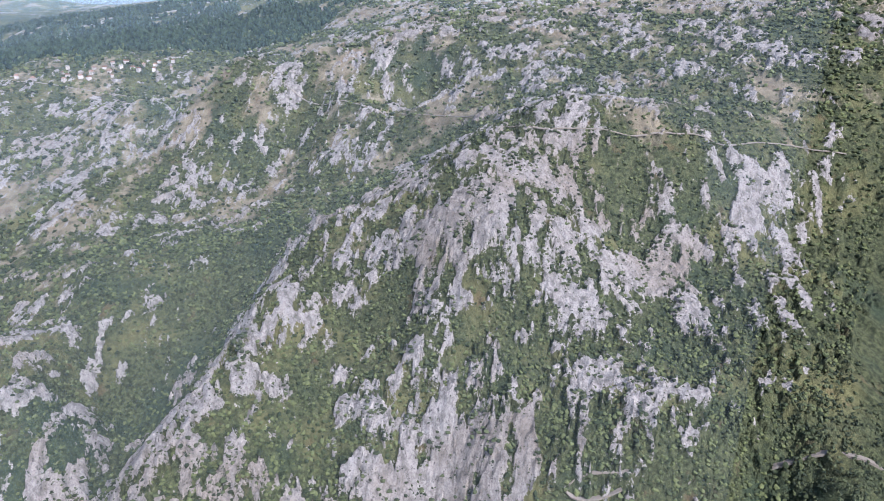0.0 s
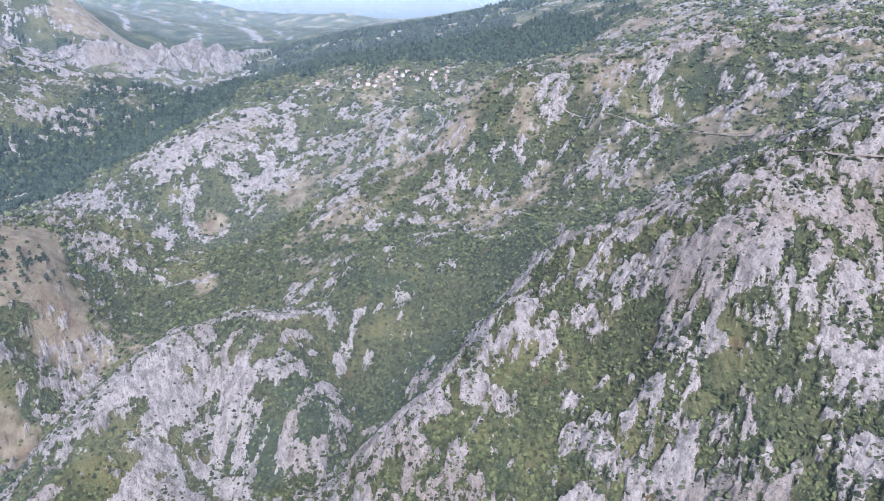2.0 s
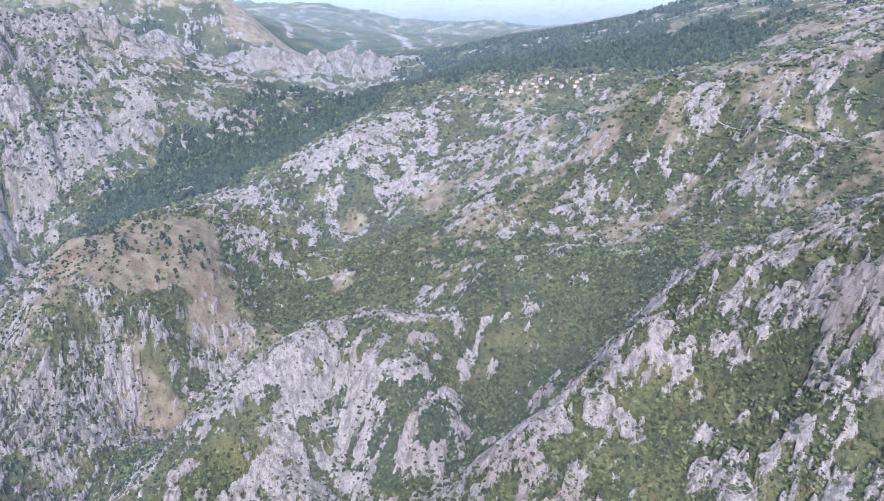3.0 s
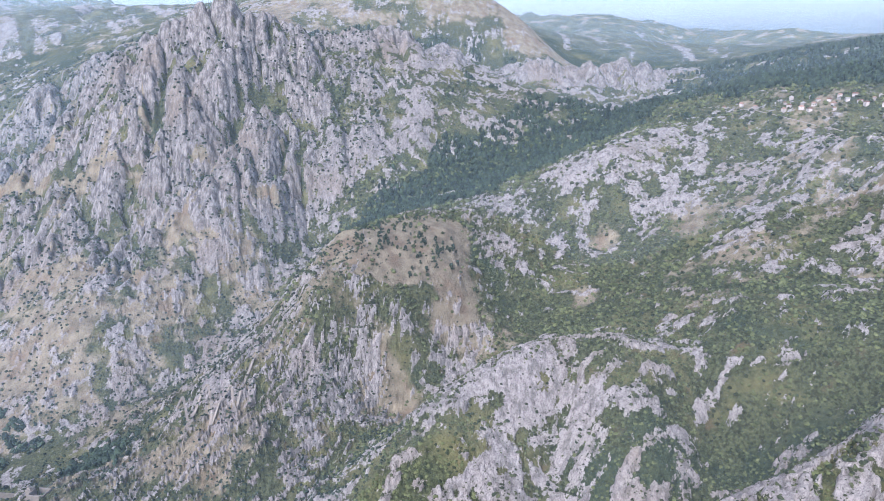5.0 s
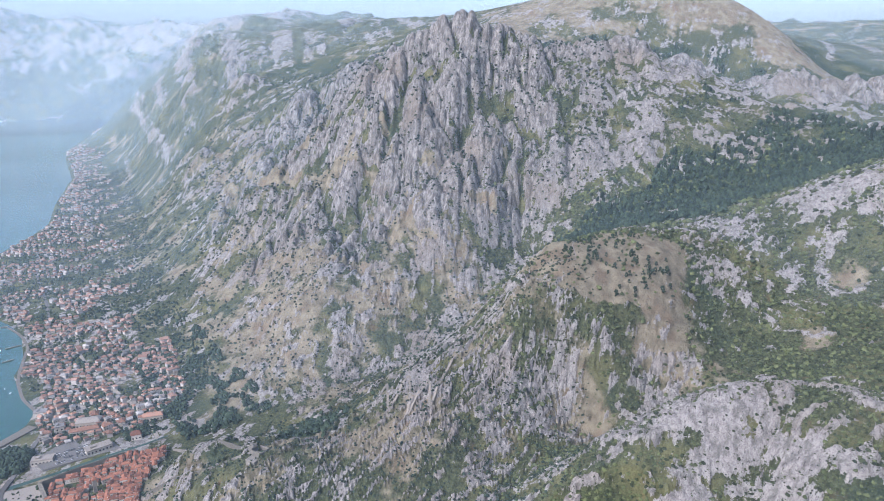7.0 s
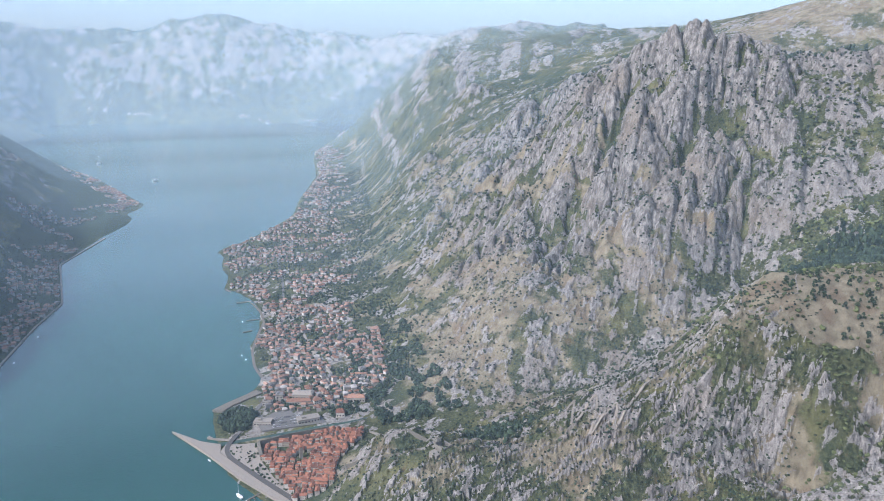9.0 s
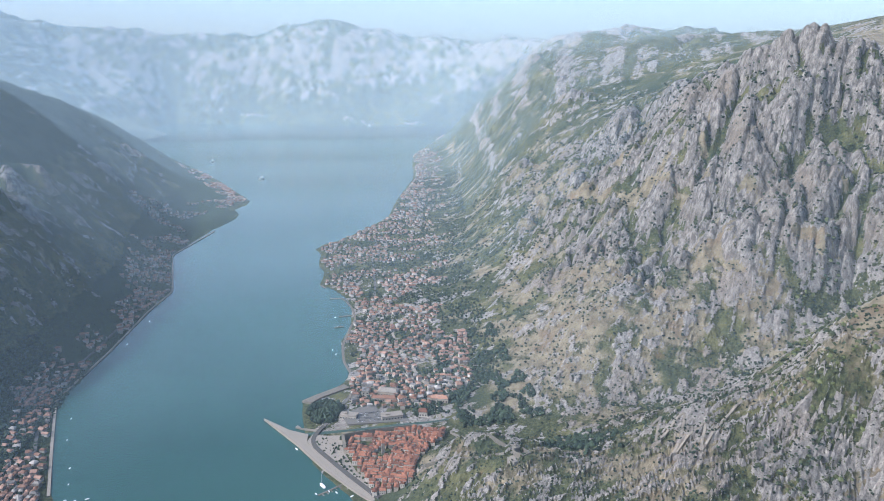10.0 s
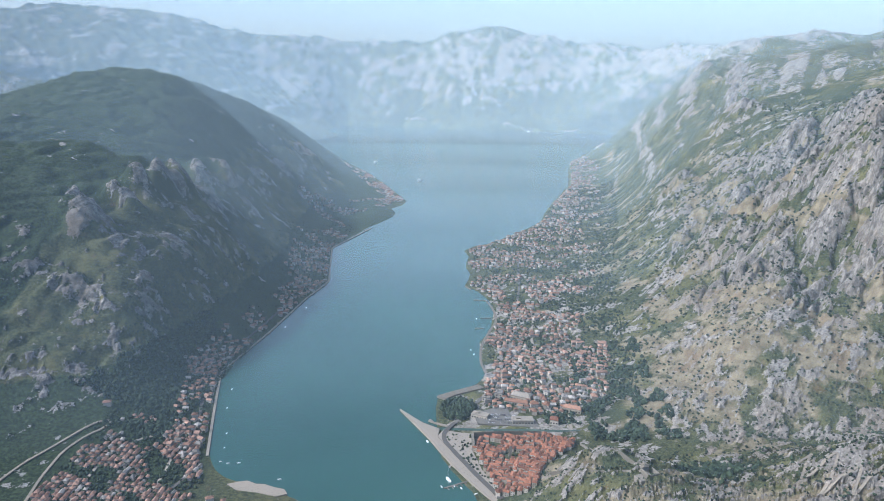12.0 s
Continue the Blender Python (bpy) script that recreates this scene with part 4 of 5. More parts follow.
def spaced(x, y, gap):
    """Keep places that stand gap metres apart."""
    cell, keep = {}, []
    for i, (a, b) in enumerate(zip(x, y)):
        g = gap[i] if np.ndim(gap) else gap
        c = (int(a // 12), int(b // 12))
        if all((x[j] - a) ** 2 + (y[j] - b) ** 2 > g * g for u in (-1, 0, 1) for v in (-1, 0, 1) for j in cell.get((c[0] + u, c[1] + v), ())):
            cell.setdefault(c, []).append(i)
            keep.append(i)
    return np.array(keep)


def shore_x(line_xy, y):
    p = sorted((q[1], q[0]) for q in line_xy)
    return np.interp(y, [q[0] for q in p], [q[1] for q in p])


def shore_turn(line_xy, y):
    return np.arctan2(shore_x(line_xy, y + 25) - shore_x(line_xy, y - 25), 50)


COAST_E = SHORE_EAST[5:]
FOOT_E = [(110, 600), (165, 640), (185, 740), (190, 850), (200, 990), (228, 1120), (275, 1330), (325, 1620), (395, 2050), (480, 2600)]
COAST_W = SHORE_WEST[4:]
OLD_TOWN = [(30, 553), (92, 558), (120, 541), (112, 522), (90, 492), (80, 459), (52, 459), (38, 499), (30, 530)]
RIVER = [(-2, 571), (40, 567), (77, 567), (108, 565), (150, 566)]

homes = []      # x, y, turn, scale
# east bank town: rows that follow the shore, thinner towards the slope
n = 26000
y = 600 + (rng.random(n) ** 1.35) * 2250
a, b = shore_x(COAST_E, y), shore_x(FOOT_E, y)
f = rng.random(n)
x = a + 7 + f * (b - a - 7)
clear = fbm(x, y, 60, 3) < np.where(y < 760, 0.34, 0.20) - np.where(y < 760, 0.15, 0.6) * f * f - 0.25 * (y > 1500) * f
clear &= ~inside([(-20, 570), (40, 570), (92, 570), (90, 600), (40, 612), (38, 655), (-12, 645)], x, y)
x, y = x[clear], y[clear]
k = spaced(x, y, np.where(y < 1000, 6.2, np.where(y < 1500, 7.6, 10.5)))
homes += [(x[i], y[i], shore_turn(COAST_E, y[i]) + rng.normal(0, 0.25) + (math.pi / 2 if rng.random() < 0.35 else 0), rng.choice([0.7, 0.85, 1.0, 1.1, 1.35], p=[0.2, 0.3, 0.3, 0.14, 0.06]) * (1 if y[i] < 1500 else 1.25)) for i in k]
# west bank
n = 7000
y = rng.uniform(500, 2420, n)
x = shore_x(COAST_W, y) - 7 - rng.random(n) ** 1.8 * np.where(y < 1000, 30, 60)
clear = fbm(x, y, 70, 2) < 0.08
k = spaced(x[clear], y[clear], 6.6)
homes += [(x[clear][i], y[clear][i], shore_turn(COAST_W, y[clear][i]) + rng.normal(0, 0.3), rng.uniform(0.75, 1.15)) for i in k]
# south-west quarter: streets that run up from the bay head
n = 5000
x, y = rng.uniform(-305, -188, n), rng.uniform(402, 556, n)
x = np.round(x / 9.6) * 9.6 + rng.choice([-2.4, 2.4], n) + rng.normal(0, 0.3, n) + 0.0006 * (y - 480) ** 2
clear = inside([(-306, 402), (-303, 466), (-298, 512), (-285, 546), (-244, 556), (-216, 524), (-196, 482), (-188, 455), (-192, 402)], x, y) & (fbm(x, y, 34, 2) < 0.16)
k = spaced(x[clear], y[clear], 4.2)
homes += [(x[clear][i], y[clear][i], math.pi / 2 + rng.normal(0, 0.12), rng.uniform(0.55, 0.82)) for i in k]
# hamlet on the western slope
x, y = rng.uniform(-292, -250, 400), rng.uniform(640, 725, 400)
clear = inside([(-290, 668), (-284, 712), (-262, 724), (-256, 679), (-268, 648)], x, y)
k = spaced(x[clear], y[clear], 6.0)
homes += [(x[clear][i], y[clear][i], 1.1 + rng.normal(0, 0.3), rng.uniform(0.8, 1.1)) for i in k]
homes += [(-309, 548, 0.4, 1.2), (-76, 448, 0.3, 1.2), (-64, 447, 1.5, 1.0), (-172, 440, 0.5, 1.0), (-160, 436, 1.8, 0.9)]
# far shore hamlets and the mountain village
for (x0, y0), (x1, y1), m, wide in (((150, 4498), (640, 4362), 60, 22), ((-480, 4712), (-330, 4640), 26, 16), ((640, 3450), (560, 3200), 12, 20)):
    t = rng.random(m)
    homes += [(x0 + (x1 - x0) * q, y0 + (y1 - y0) * q + rng.random() * wide, rng.uniform(0, 3), rng.uniform(1.0, 1.7)) for q in t]
VILLAGE = [(q[0], q[1]) for q in zip(rng.uniform(868, 905, 60), rng.uniform(10, 150, 60))] + [(886, 208), (880, 172), (892, 190)]
homes = np.array(homes)
homes = homes[homes[:, 1] > 0]
hz = surface(homes[:, 0], homes[:, 1])[0]
homes, hz = homes[hz > 0.8], hz[hz > 0.8]


def lay(bases, x, y, z, turn, size):
    copy_thing(bases[int(rng.integers(len(bases)))], pose(x, y, z + 0.3, 0, 0, math.degrees(turn)) @ Matrix.Scale(0.62 * size, 4))


# old town: packed blocks on a skewed grid
n = 5000
u, v = rng.uniform(-60, 60, n), rng.uniform(-60, 60, n)
u, v = np.round(u / 5.3) * 5.3 + rng.normal(0, 0.5, n), np.round(v / 4.4) * 4.4 + rng.normal(0, 0.35, n)
x, y = 75 + u * 0.96 + v * 0.28, 508 - u * 0.28 + v * 0.96
clear = inside([(32, 550), (90, 556), (119, 541), (112, 523), (90, 492), (80, 458), (52, 460), (40, 499), (32, 530)], x, y) & ((x - 62) ** 2 + (y - 520) ** 2 > 70) & ((x - 48) ** 2 + (y - 538) ** 2 > 50)
k = spaced(x[clear], y[clear], 3.9)
oldz = surface(x[clear][k], y[clear][k])[0]
for i, z in zip(k, oldz):
    lay(OLD, x[clear][i], y[clear][i], max(z, 2.5), -0.28 + rng.normal(0, 0.08) + (math.pi / 2 if rng.random() < 0.3 else 0), rng.uniform(0.8, 1.0))
near = (homes[:, 1] < 700) & (homes[:, 0] > -40)
for (x, y, t, s), z in zip(homes[near][:85], hz[near][:85]):
    lay(VARIANTS, x, y, z, t, s * 0.95)
for base in VARIANTS + OLD:
    for ob in (*base.children_recursive, base):
        bpy.data.objects.remove(ob)
vil = np.array(VILLAGE)
k = spaced(vil[:, 0], vil[:, 1], 9)
rest = np.concatenate([homes[~near], homes[near][85:], np.array([(vil[i, 0], vil[i, 1], rng.uniform(0, 3), 0.9) for i in k])])
rz = surface(rest[:, 0], rest[:, 1])[0]


def far_houses():
    wv, wf, rv, rf, cover = [], [], [], [], []
    for (x, y, t, s), z in zip(rest, rz):
        w, d, h = s * rng.uniform(4.0, 6.4), s * rng.uniform(3.4, 4.6), s * rng.uniform(1.9, 3.6)
        m = pose(x, y, z + 0.3, 0, 0, math.degrees(t))
        wf += [tuple(i + len(wv) for i in q) for q in BOX]
        wv += [m @ Vector(p) for p in box(-w / 2, -d / 2, -3, w / 2, d / 2, h)]
        v, f = roof_shell(w, d, h + 0.02, 0.27 * d + 0.3, rng.choice([0.0, 0.8, 0.95]))
        rf += [tuple(i + len(rv) for i in q) for q in f]
        rv += [m @ Vector(p) for p in v]
        cover += [2 if rng.random() < 0.2 else 1] * len(f)
    me = solid("distant_houses", [*wv, *rv], wf + [tuple(i + len(wv) for i in q) for q in rf])
    me.materials.append(WALL_FAR)
    me.materials.append(ROOF_FAR)
    me.materials.append(ROOF_PALE)
    me.polygons.foreach_set("material_index", np.array([0] * len(wf) + cover, np.int32))
    tagged(new("distant_houses", me), "many pale houses with red tile roofs along the bay", "houses", kind="stuff")


far_houses()


# ---- quays, river, roads ----
def slab(name, outline, z0, z1, mat, label, category="quay", kind="structure"):
    bm = bmesh.new()
    face = bm.faces.new([bm.verts.new((x, y, z1)) for x, y in outline])
    if face.normal.z < 0:
        face.normal_flip()
    got = bmesh.ops.extrude_face_region(bm, geom=[face])
    bmesh.ops.translate(bm, vec=(0, 0, z0 - z1), verts=[q for q in got["geom"] if isinstance(q, bmesh.types.BMVert)])
    bmesh.ops.recalc_face_normals(bm, faces=bm.faces[:])
    bmesh.ops.triangulate(bm, faces=bm.faces[:])
    me = bpy.data.meshes.new(name)
    bm.to_mesh(me)
    bm.free()
    me.materials.append(mat)
    return tagged(new(name, me), label, category, kind=kind)


slab("pavement", [(-44, 606), (-11, 551), (11, 509), (31, 478), (52, 448), (66, 448), (50, 459), (34, 492), (12, 527), (-3, 553), (-2, 568), (-19, 579)], -6, 2.2, STONE, "pale stone quay with a pointed pier along the old town")
slab("pavement", [(-3, 554), (12, 528), (34, 494), (48, 466), (54, 468), (38, 499), (30, 528), (31, 560), (14, 562), (2, 566)], -4, 2.6, STONE, "paved promenade under the town wall", "pavement")
slab("pavement", [(34, 577), (92, 574), (88, 590), (66, 596), (62, 612), (48, 610), (30, 596)], -4, 4.3, ROAD, "grey car park and market yard by the river", "car park")
slab("pavement", [(-9, 637), (5, 648), (34, 668), (40, 660), (10, 641), (0, 630)], -4, 2.4, STONE, "pale stone bathing terrace by the water", "terrace")
slab("beach", [(-168, 466), (-160, 470), (-153, 472), (-145, 468), (-138, 468), (-128, 464), (-120, 462), (-116, 456), (-124, 452), (-140, 456), (-158, 458)], -4, 1.3, TRACK, "pale gravel beach at the head of the bay", "beach")
slab("pavement", [(-12, 588), (-8, 582), (10, 575), (8, 571), (-14, 585)], -4, 1.6, STONE, "low stone mole at the river mouth", "mole")
me = link_mesh("river", [(-6, 567, 0.9), (-4, 573, 0.9), (40, 569, 3.2), (40, 565.5, 3.2), (77, 569, 4.6), (77, 565.5, 4.6), (108, 567, 5.6), (108, 564, 5.6), (128, 567, 7), (128, 565, 7)],
               [(0, 1, 2, 3), (3, 2, 4, 5), (5, 4, 6, 7), (7, 6, 8, 9)])
me.materials.append(RIVER_WATER)
tagged(new("water", me), "narrow green river beside the old town", "river", kind="structure")


def ribbon(name, points, width, mat, label, lift=0.7, step=4.0, category="road", thick=1.2, least=-50.0):
    p = densify(np.array(points, float), step)
    for _ in range(6):
        p[1:-1] = (p[:-2] + 2 * p[1:-1] + p[2:]) / 4
    t = np.gradient(p[:, :2], axis=0)
    t /= np.linalg.norm(t, axis=1)[:, None] + 1e-9
    side = np.stack([-t[:, 1], t[:, 0]], 1) * width / 2
    zs = [surface(p[:, 0] + q * side[:, 0], p[:, 1] + q * side[:, 1])[0] for q in (-1, 0, 1)]
    z = 0.5 * zs[1] + 0.25 * (zs[0] + zs[2])
    for _ in range(4):
        z[1:-1] = (z[:-2] + 2 * z[1:-1] + z[2:]) / 4
    z = np.maximum(z + lift, least)
    left, right = p[:, :2] - side, p[:, :2] + side
    v = np.stack([np.column_stack([left, z - thick]), np.column_stack([left, z]), np.column_stack([right, z]), np.column_stack([right, z - thick])], 1)
    me = link_mesh(name, v.reshape(-1, 3), net_faces(len(p), 4), smooth=False)
    me.materials.append(mat)
    return tagged(new(name, me), label, category, kind="structure")


ribbon("road", [(12, 580), (2, 562), (2, 548), (12, 530), (32, 494), (54, 458)], 4, ROAD, "asphalt road round the old town", 0.9, least=2.85)
ribbon("road", [(12, 580), (40, 640), (66, 690), (75, 735), (72, 800), (80, 880), (94, 1000), (100, 1150), (120, 1300)], 3.6, ROAD, "asphalt main road through the town")
ribbon("road", [(120, 566), (124, 620), (112, 680), (100, 760), (99, 814), (106, 862), (106, 921)], 3.2, TRACK, "pale side street between houses")
ribbon("pavement", [(44, 693), (36, 732), (36, 776), (41, 805), (50, 847), (57, 869), (55, 916), (47, 954), (12, 1036)], 3.0, STONE, "pale stone promenade along the shore", category="promenade")
ribbon("pavement", [(x - 1.5, y) for x, y in SHORE_WEST[4:12]], 2.4, STONE, "pale stone quay along the western shore", 0.9, category="promenade", least=1.2)
ribbon("road", [(-341, 430), (-335, 462), (-323, 489), (-313, 514), (-302, 532), (-294, 534), (-294, 526), (-306, 508), (-314, 484), (-312, 448), (-305, 420)], 2.3, TRACK, "worn hairpin road above the western quarter")
ribbon("road", [(-268, 405), (-274, 430), (-278, 458), (-278, 487), (-268, 512), (-252, 528)], 2.6, TRACK, "pale street in the western quarter")
ribbon("road", [(-246, 405), (-250, 432), (-251, 459), (-253, 490), (-246, 512)], 2.2, TRACK, "pale side street in the western quarter")
ribbon("road", [(-222, 420), (-222, 470), (-228, 500), (-240, 540)], 2.2, TRACK, "pale lane in the western quarter")
ribbon("road", [(-215, 430), (-203, 470), (-218, 510), (-236, 580), (-266, 680), (-250, 800), (-238, 950)], 3.0, ROAD, "asphalt road along the western shore")
ribbon("road", [(174, -146), (184, -128), (188, -117), (184, -112), (179, -118), (173, -140)], 2.6, TRACK, "pale hairpin bend of a mountain road", 0.4, thick=0.7)
ribbon("road", [(164, -214), (148, -238), (138, -252)], 3.2, TRACK, "pale mountain road among dark trees", 0.8)
ribbon("road", [(420, -205), (365, -170), (352, -180), (340, -205), (325, -249), (314, -283), (303, -337), (287, -373)], 2.6, TRACK, "narrow pale road cut along the spur", 0.5, 3.0, thick=0.6)
ribbon("road", [(900, 240), (868, 155), (832, 81), (790, -10), (665, -80), (587, -136), (480, -205)], 1.5, TRACK, "narrow pale road across the slope", 0.6, 4.0, thick=0.6)
ribbon("path", [(244, 408), (271, 436), (235, 377), (267, 397), (246, 364), (235, 356), (249, 363), (267, 370), (251, 349), (277, 368), (300, 382)], 1.7, TRACK, "pale zigzag mule path on the castle hill", 1.2, 2.0, "path")
ribbon("path", [(452, 420), (440, 395), (420, 380), (405, 360), (385, 372)], 0.8, TRACK, "pale footpath over the grass plateau", 0.4, 2.0, "path")


# ---- larger buildings by the river ----
def hall(x, y, w, d, h, turn, roof, label, ridge=0.0):
    ob = thing("building", pose(x, y, max(ground_at(x, y), 2.5), 0, 0, turn), label, "building")
    part("wall", boxes("wall", [(-w / 2, -d / 2, -3, w / 2, d / 2, h)]), WALL, ob)
    if ridge:
        v, f = roof_shell(w, d, h + 0.02, ridge, 0.5)
        part("roof", solid("roof", v, f), roof, ob)
    else:
        part("roof", boxes("roof", [(-w / 2 - 0.2, -d / 2 - 0.2, h, w / 2 + 0.2, d / 2 + 0.2, h + 0.5), (-w * 0.3, -d * 0.2, h + 0.4, -w * 0.1, d * 0.2, h + 1.8)]), roof, ob)
    pane = boxes("window", [(-0.6, -0.07, -0.7, 0.6, 0.07, 0.7)])
    pane.materials.append(GLASS)
    for z in np.arange(1.8, h - 0.7, 2.6):
        for k in range(int(w / 2.6)):
            q = part("window", pane, None, ob)
            q.location = (-w / 2 + (k + 0.5) * w / int(w / 2.6), -d / 2, z)


hall(78, 634, 20, 11, 5, -22, STONE, "large pale hall with a shallow cream roof", 2.0)
hall(72, 621, 24, 5.5, 4, -14, ROOF, "long house with a red clay tile roof", 2.2)
hall(55, 636, 7, 7, 7, -10, ROOF_GREY, "tall yellowish block of flats with a flat roof")
hall(42, 631, 8, 6, 4, -10, STONE, "low white building with a flat roof")
hall(36, 592, 16, 8, 4, -20, STONE, "low cream building with a flat roof beside the car park")
hall(76, 583, 20, 9, 4, 4, STONE, "market hall with a pale flat roof")
hall(106, 582, 8, 7, 5, -12, ROOF_OLD, "building with a bright red tile roof by the bridge", 2.6)
hall(126, 606, 17, 6, 5, -18, ROOF, "long cream building with a red tile roof", 2.4)
hall(46, 686, 11, 8, 2.4, -20, ROOF_GREY, "dark grey flat roofed boathouse on the shore")

# ---- parked cars ----
def make_car():
    car = thing("car", pose(0, 0, -300), "small parked car on the asphalt yard", "car", "cars parked by the river")
    part("body", boxes("body", [(-1.4, -0.55, 0.2, 1.4, 0.55, 0.62)], 0.1), PAINT, car)
    part("cabin", boxes("cabin", [(-0.85, -0.48, 0.6, 0.7, 0.48, 0.98)], 0.12), GLASS, car)
    for wx in (-0.85, 0.85):
        for wy in (-0.52, 0.52):
            bm = bmesh.new()
            bmesh.ops.create_cone(bm, cap_ends=True, segments=8, radius1=0.22, radius2=0.22, depth=0.16, matrix=pose(wx, wy, 0.22, 90))
            me = bpy.data.meshes.new("wheel")
            bm.to_mesh(me)
            bm.free()
            part("wheel", me, RUBBER, car)
    return car


car = make_car()
for row in range(4):
    for q in range(13):
        if rng.random() < 0.75:
            copy_thing(car, pose(44 + q * 1.9 + row * 0.8, 580 + row * 5.2, 4.32, 0, 0, 95 + rng.normal(0, 3)))
for ob in (*car.children_recursive, car):
    bpy.data.objects.remove(ob)

# ---- town wall and tower of the old town ----
wall = thing("town_wall", pose(0, 0, 0), "grey stone town wall round the old town", "wall")
for (x0, y0), (x1, y1) in zip([(30, 530), (29, 553), (60, 558), (92, 560), (118, 545)], [(29, 553), (60, 558), (92, 560), (118, 545), (124, 536)]):
    n = math.hypot(x1 - x0, y1 - y0)
    q = part("wall", boxes("wall", [(0, -1.2, -4, n, 1.2, 5.0), (0, -1.2, 4.9, n, -0.7, 6.0)], 0.1), RUIN, wall)
    q.matrix_basis = pose(x0, y0, 2.5, 0, 0, math.degrees(math.atan2(y1 - y0, x1 - x0)))
for x, y in ((62, 520), (83, 498), (96, 538)):
    tower = thing("bell_tower", pose(x, y, 3), "slim stone bell tower with a pyramid roof", "tower")
    part("shaft", boxes("shaft", [(-1.4, -1.4, -2, 1.4, 1.4, 12)], 0.1), RUIN, tower)
    part("roof", solid("roof", [(-1.7, -1.7, 12), (1.7, -1.7, 12), (1.7, 1.7, 12), (-1.7, 1.7, 12), (0, 0, 15)], [(0, 1, 4), (1, 2, 4), (2, 3, 4), (3, 0, 4), (3, 2, 1, 0)]), ROOF_OLD, tower)

# ---- castle ruin on the hill, with its broken walls ----
castle = thing("castle", pose(150, 405, ground_at(150, 405), 0, 0, 25), "roofless grey castle ruin on the rocky hilltop", "castle")
part("keep", boxes("keep", [(-5, -4, -6, -4.2, 4, 4.6), (4.2, -4, -6, 5, 4, 3.4), (-4.2, -4, -6, 4.2, -3.2, 3.0), (-4.2, 3.2, -6, 1.5, 4, 5.2), (-1, -3.2, -6, -0.4, 3.2, 2.2)], 0.12), RUIN, castle)
part("bastion", boxes("bastion", [(-11, -5, -8, -5.2, 3, 1.2), (5.2, -7, -9, 11, 0, 0.6)], 0.2), RUIN, castle)
part("tower", boxes("tower", [(-2, 4.2, -6, 2, 8, 5.6), (-1.2, 4.8, 5.5, -0.3, 7.2, 6.8)], 0.12), RUIN, castle)


def rampart(points):
    ob = thing("rampart", pose(0, 0, 0), "old stone rampart climbing the castle hill", "wall")
    for (x0, y0), (x1, y1) in zip(points[:-1], points[1:]):
        z0, z1 = ground_at(x0, y0), ground_at(x1, y1)
        n = math.hypot(x1 - x0, y1 - y0)
        me = solid("wall", [(0, -0.6, -5), (n, -0.6, z1 - z0 - 5), (n, 0.6, z1 - z0 - 5), (0, 0.6, -5), (0, -0.35, 1.8), (n, -0.35, z1 - z0 + 1.8), (n, 0.35, z1 - z0 + 1.8), (0, 0.35, 1.8)], BOX)
        q = part("wall", me, RUIN, ob)
        q.matrix_basis = pose(x0, y0, z0, 0, 0, math.degrees(math.atan2(y1 - y0, x1 - x0)))


rampart([(124, 536), (136, 510), (140, 480), (136, 455), (146, 430), (149, 412)])
rampart([(88, 472), (105, 455), (122, 436), (138, 420), (147, 410)])

# ---- jetty and boats ----
jetty = thing("jetty", pose(26, 485, 0, 0, 0, 211), "floating white jetty for yachts", "jetty")
part("deck", boxes("deck", [(0, -0.7, 0.2, 22, 0.7, 0.8)], 0.08), STONE, jetty)
for k in range(5):
    part("finger", boxes("finger", [(3 + 4 * k, 0.7, 0.25, 3.5 + 4 * k, 4, 0.65)]), STONE, jetty)


def make_boat(n, label, mast=False):
    boat = thing("sailing_boat" if mast else "motor_boat", pose(0, 0, -300), label, "boat", "boats on the bay")
    w = n * 0.16
    ring = [(-0.5, 0.75), (-0.1, 1.0), (0.25, 0.8), (0.5, 0.0), (0.25, -0.8), (-0.1, -1.0), (-0.5, -0.75)]
    v = [(a * n, b * w, n * 0.13) for a, b in ring] + [(a * n * 0.9, b * w * 0.6, -0.15 * n * 0.3) for a, b in ring]
    m = len(ring)
    hull = solid("hull", v, [tuple(range(m))] + [(i, i + m, (i + 1) % m + m, (i + 1) % m) for i in range(m)] + [tuple(range(2 * m - 1, m - 1, -1))])
    part("hull", hull, WHITE, boat)
    part("cabin", boxes("cabin", [(-0.15 * n, -0.5 * w, n * 0.13, 0.18 * n, 0.5 * w, n * 0.24)], 0.06), WHITE, boat)
    part("windscreen", boxes("windscreen", [(0.12 * n, -0.42 * w, n * 0.17, 0.19 * n, 0.42 * w, n * 0.22)]), GLASS, boat)
    if mast:
        bm = bmesh.new()
        bmesh.ops.create_cone(bm, cap_ends=True, segments=6, radius1=0.12, radius2=0.07, depth=n * 1.2, matrix=Matrix.Translation((0.05 * n, 0, n * 0.73)))
        me = bpy.data.meshes.new("mast")
        bm.to_mesh(me)
        bm.free()
        part("mast", me, METAL, boat)
        part("boom", boxes("boom", [(-0.42 * n, -0.09, n * 0.3, 0.05 * n, 0.09, n * 0.34)]), METAL, boat)
    return boat


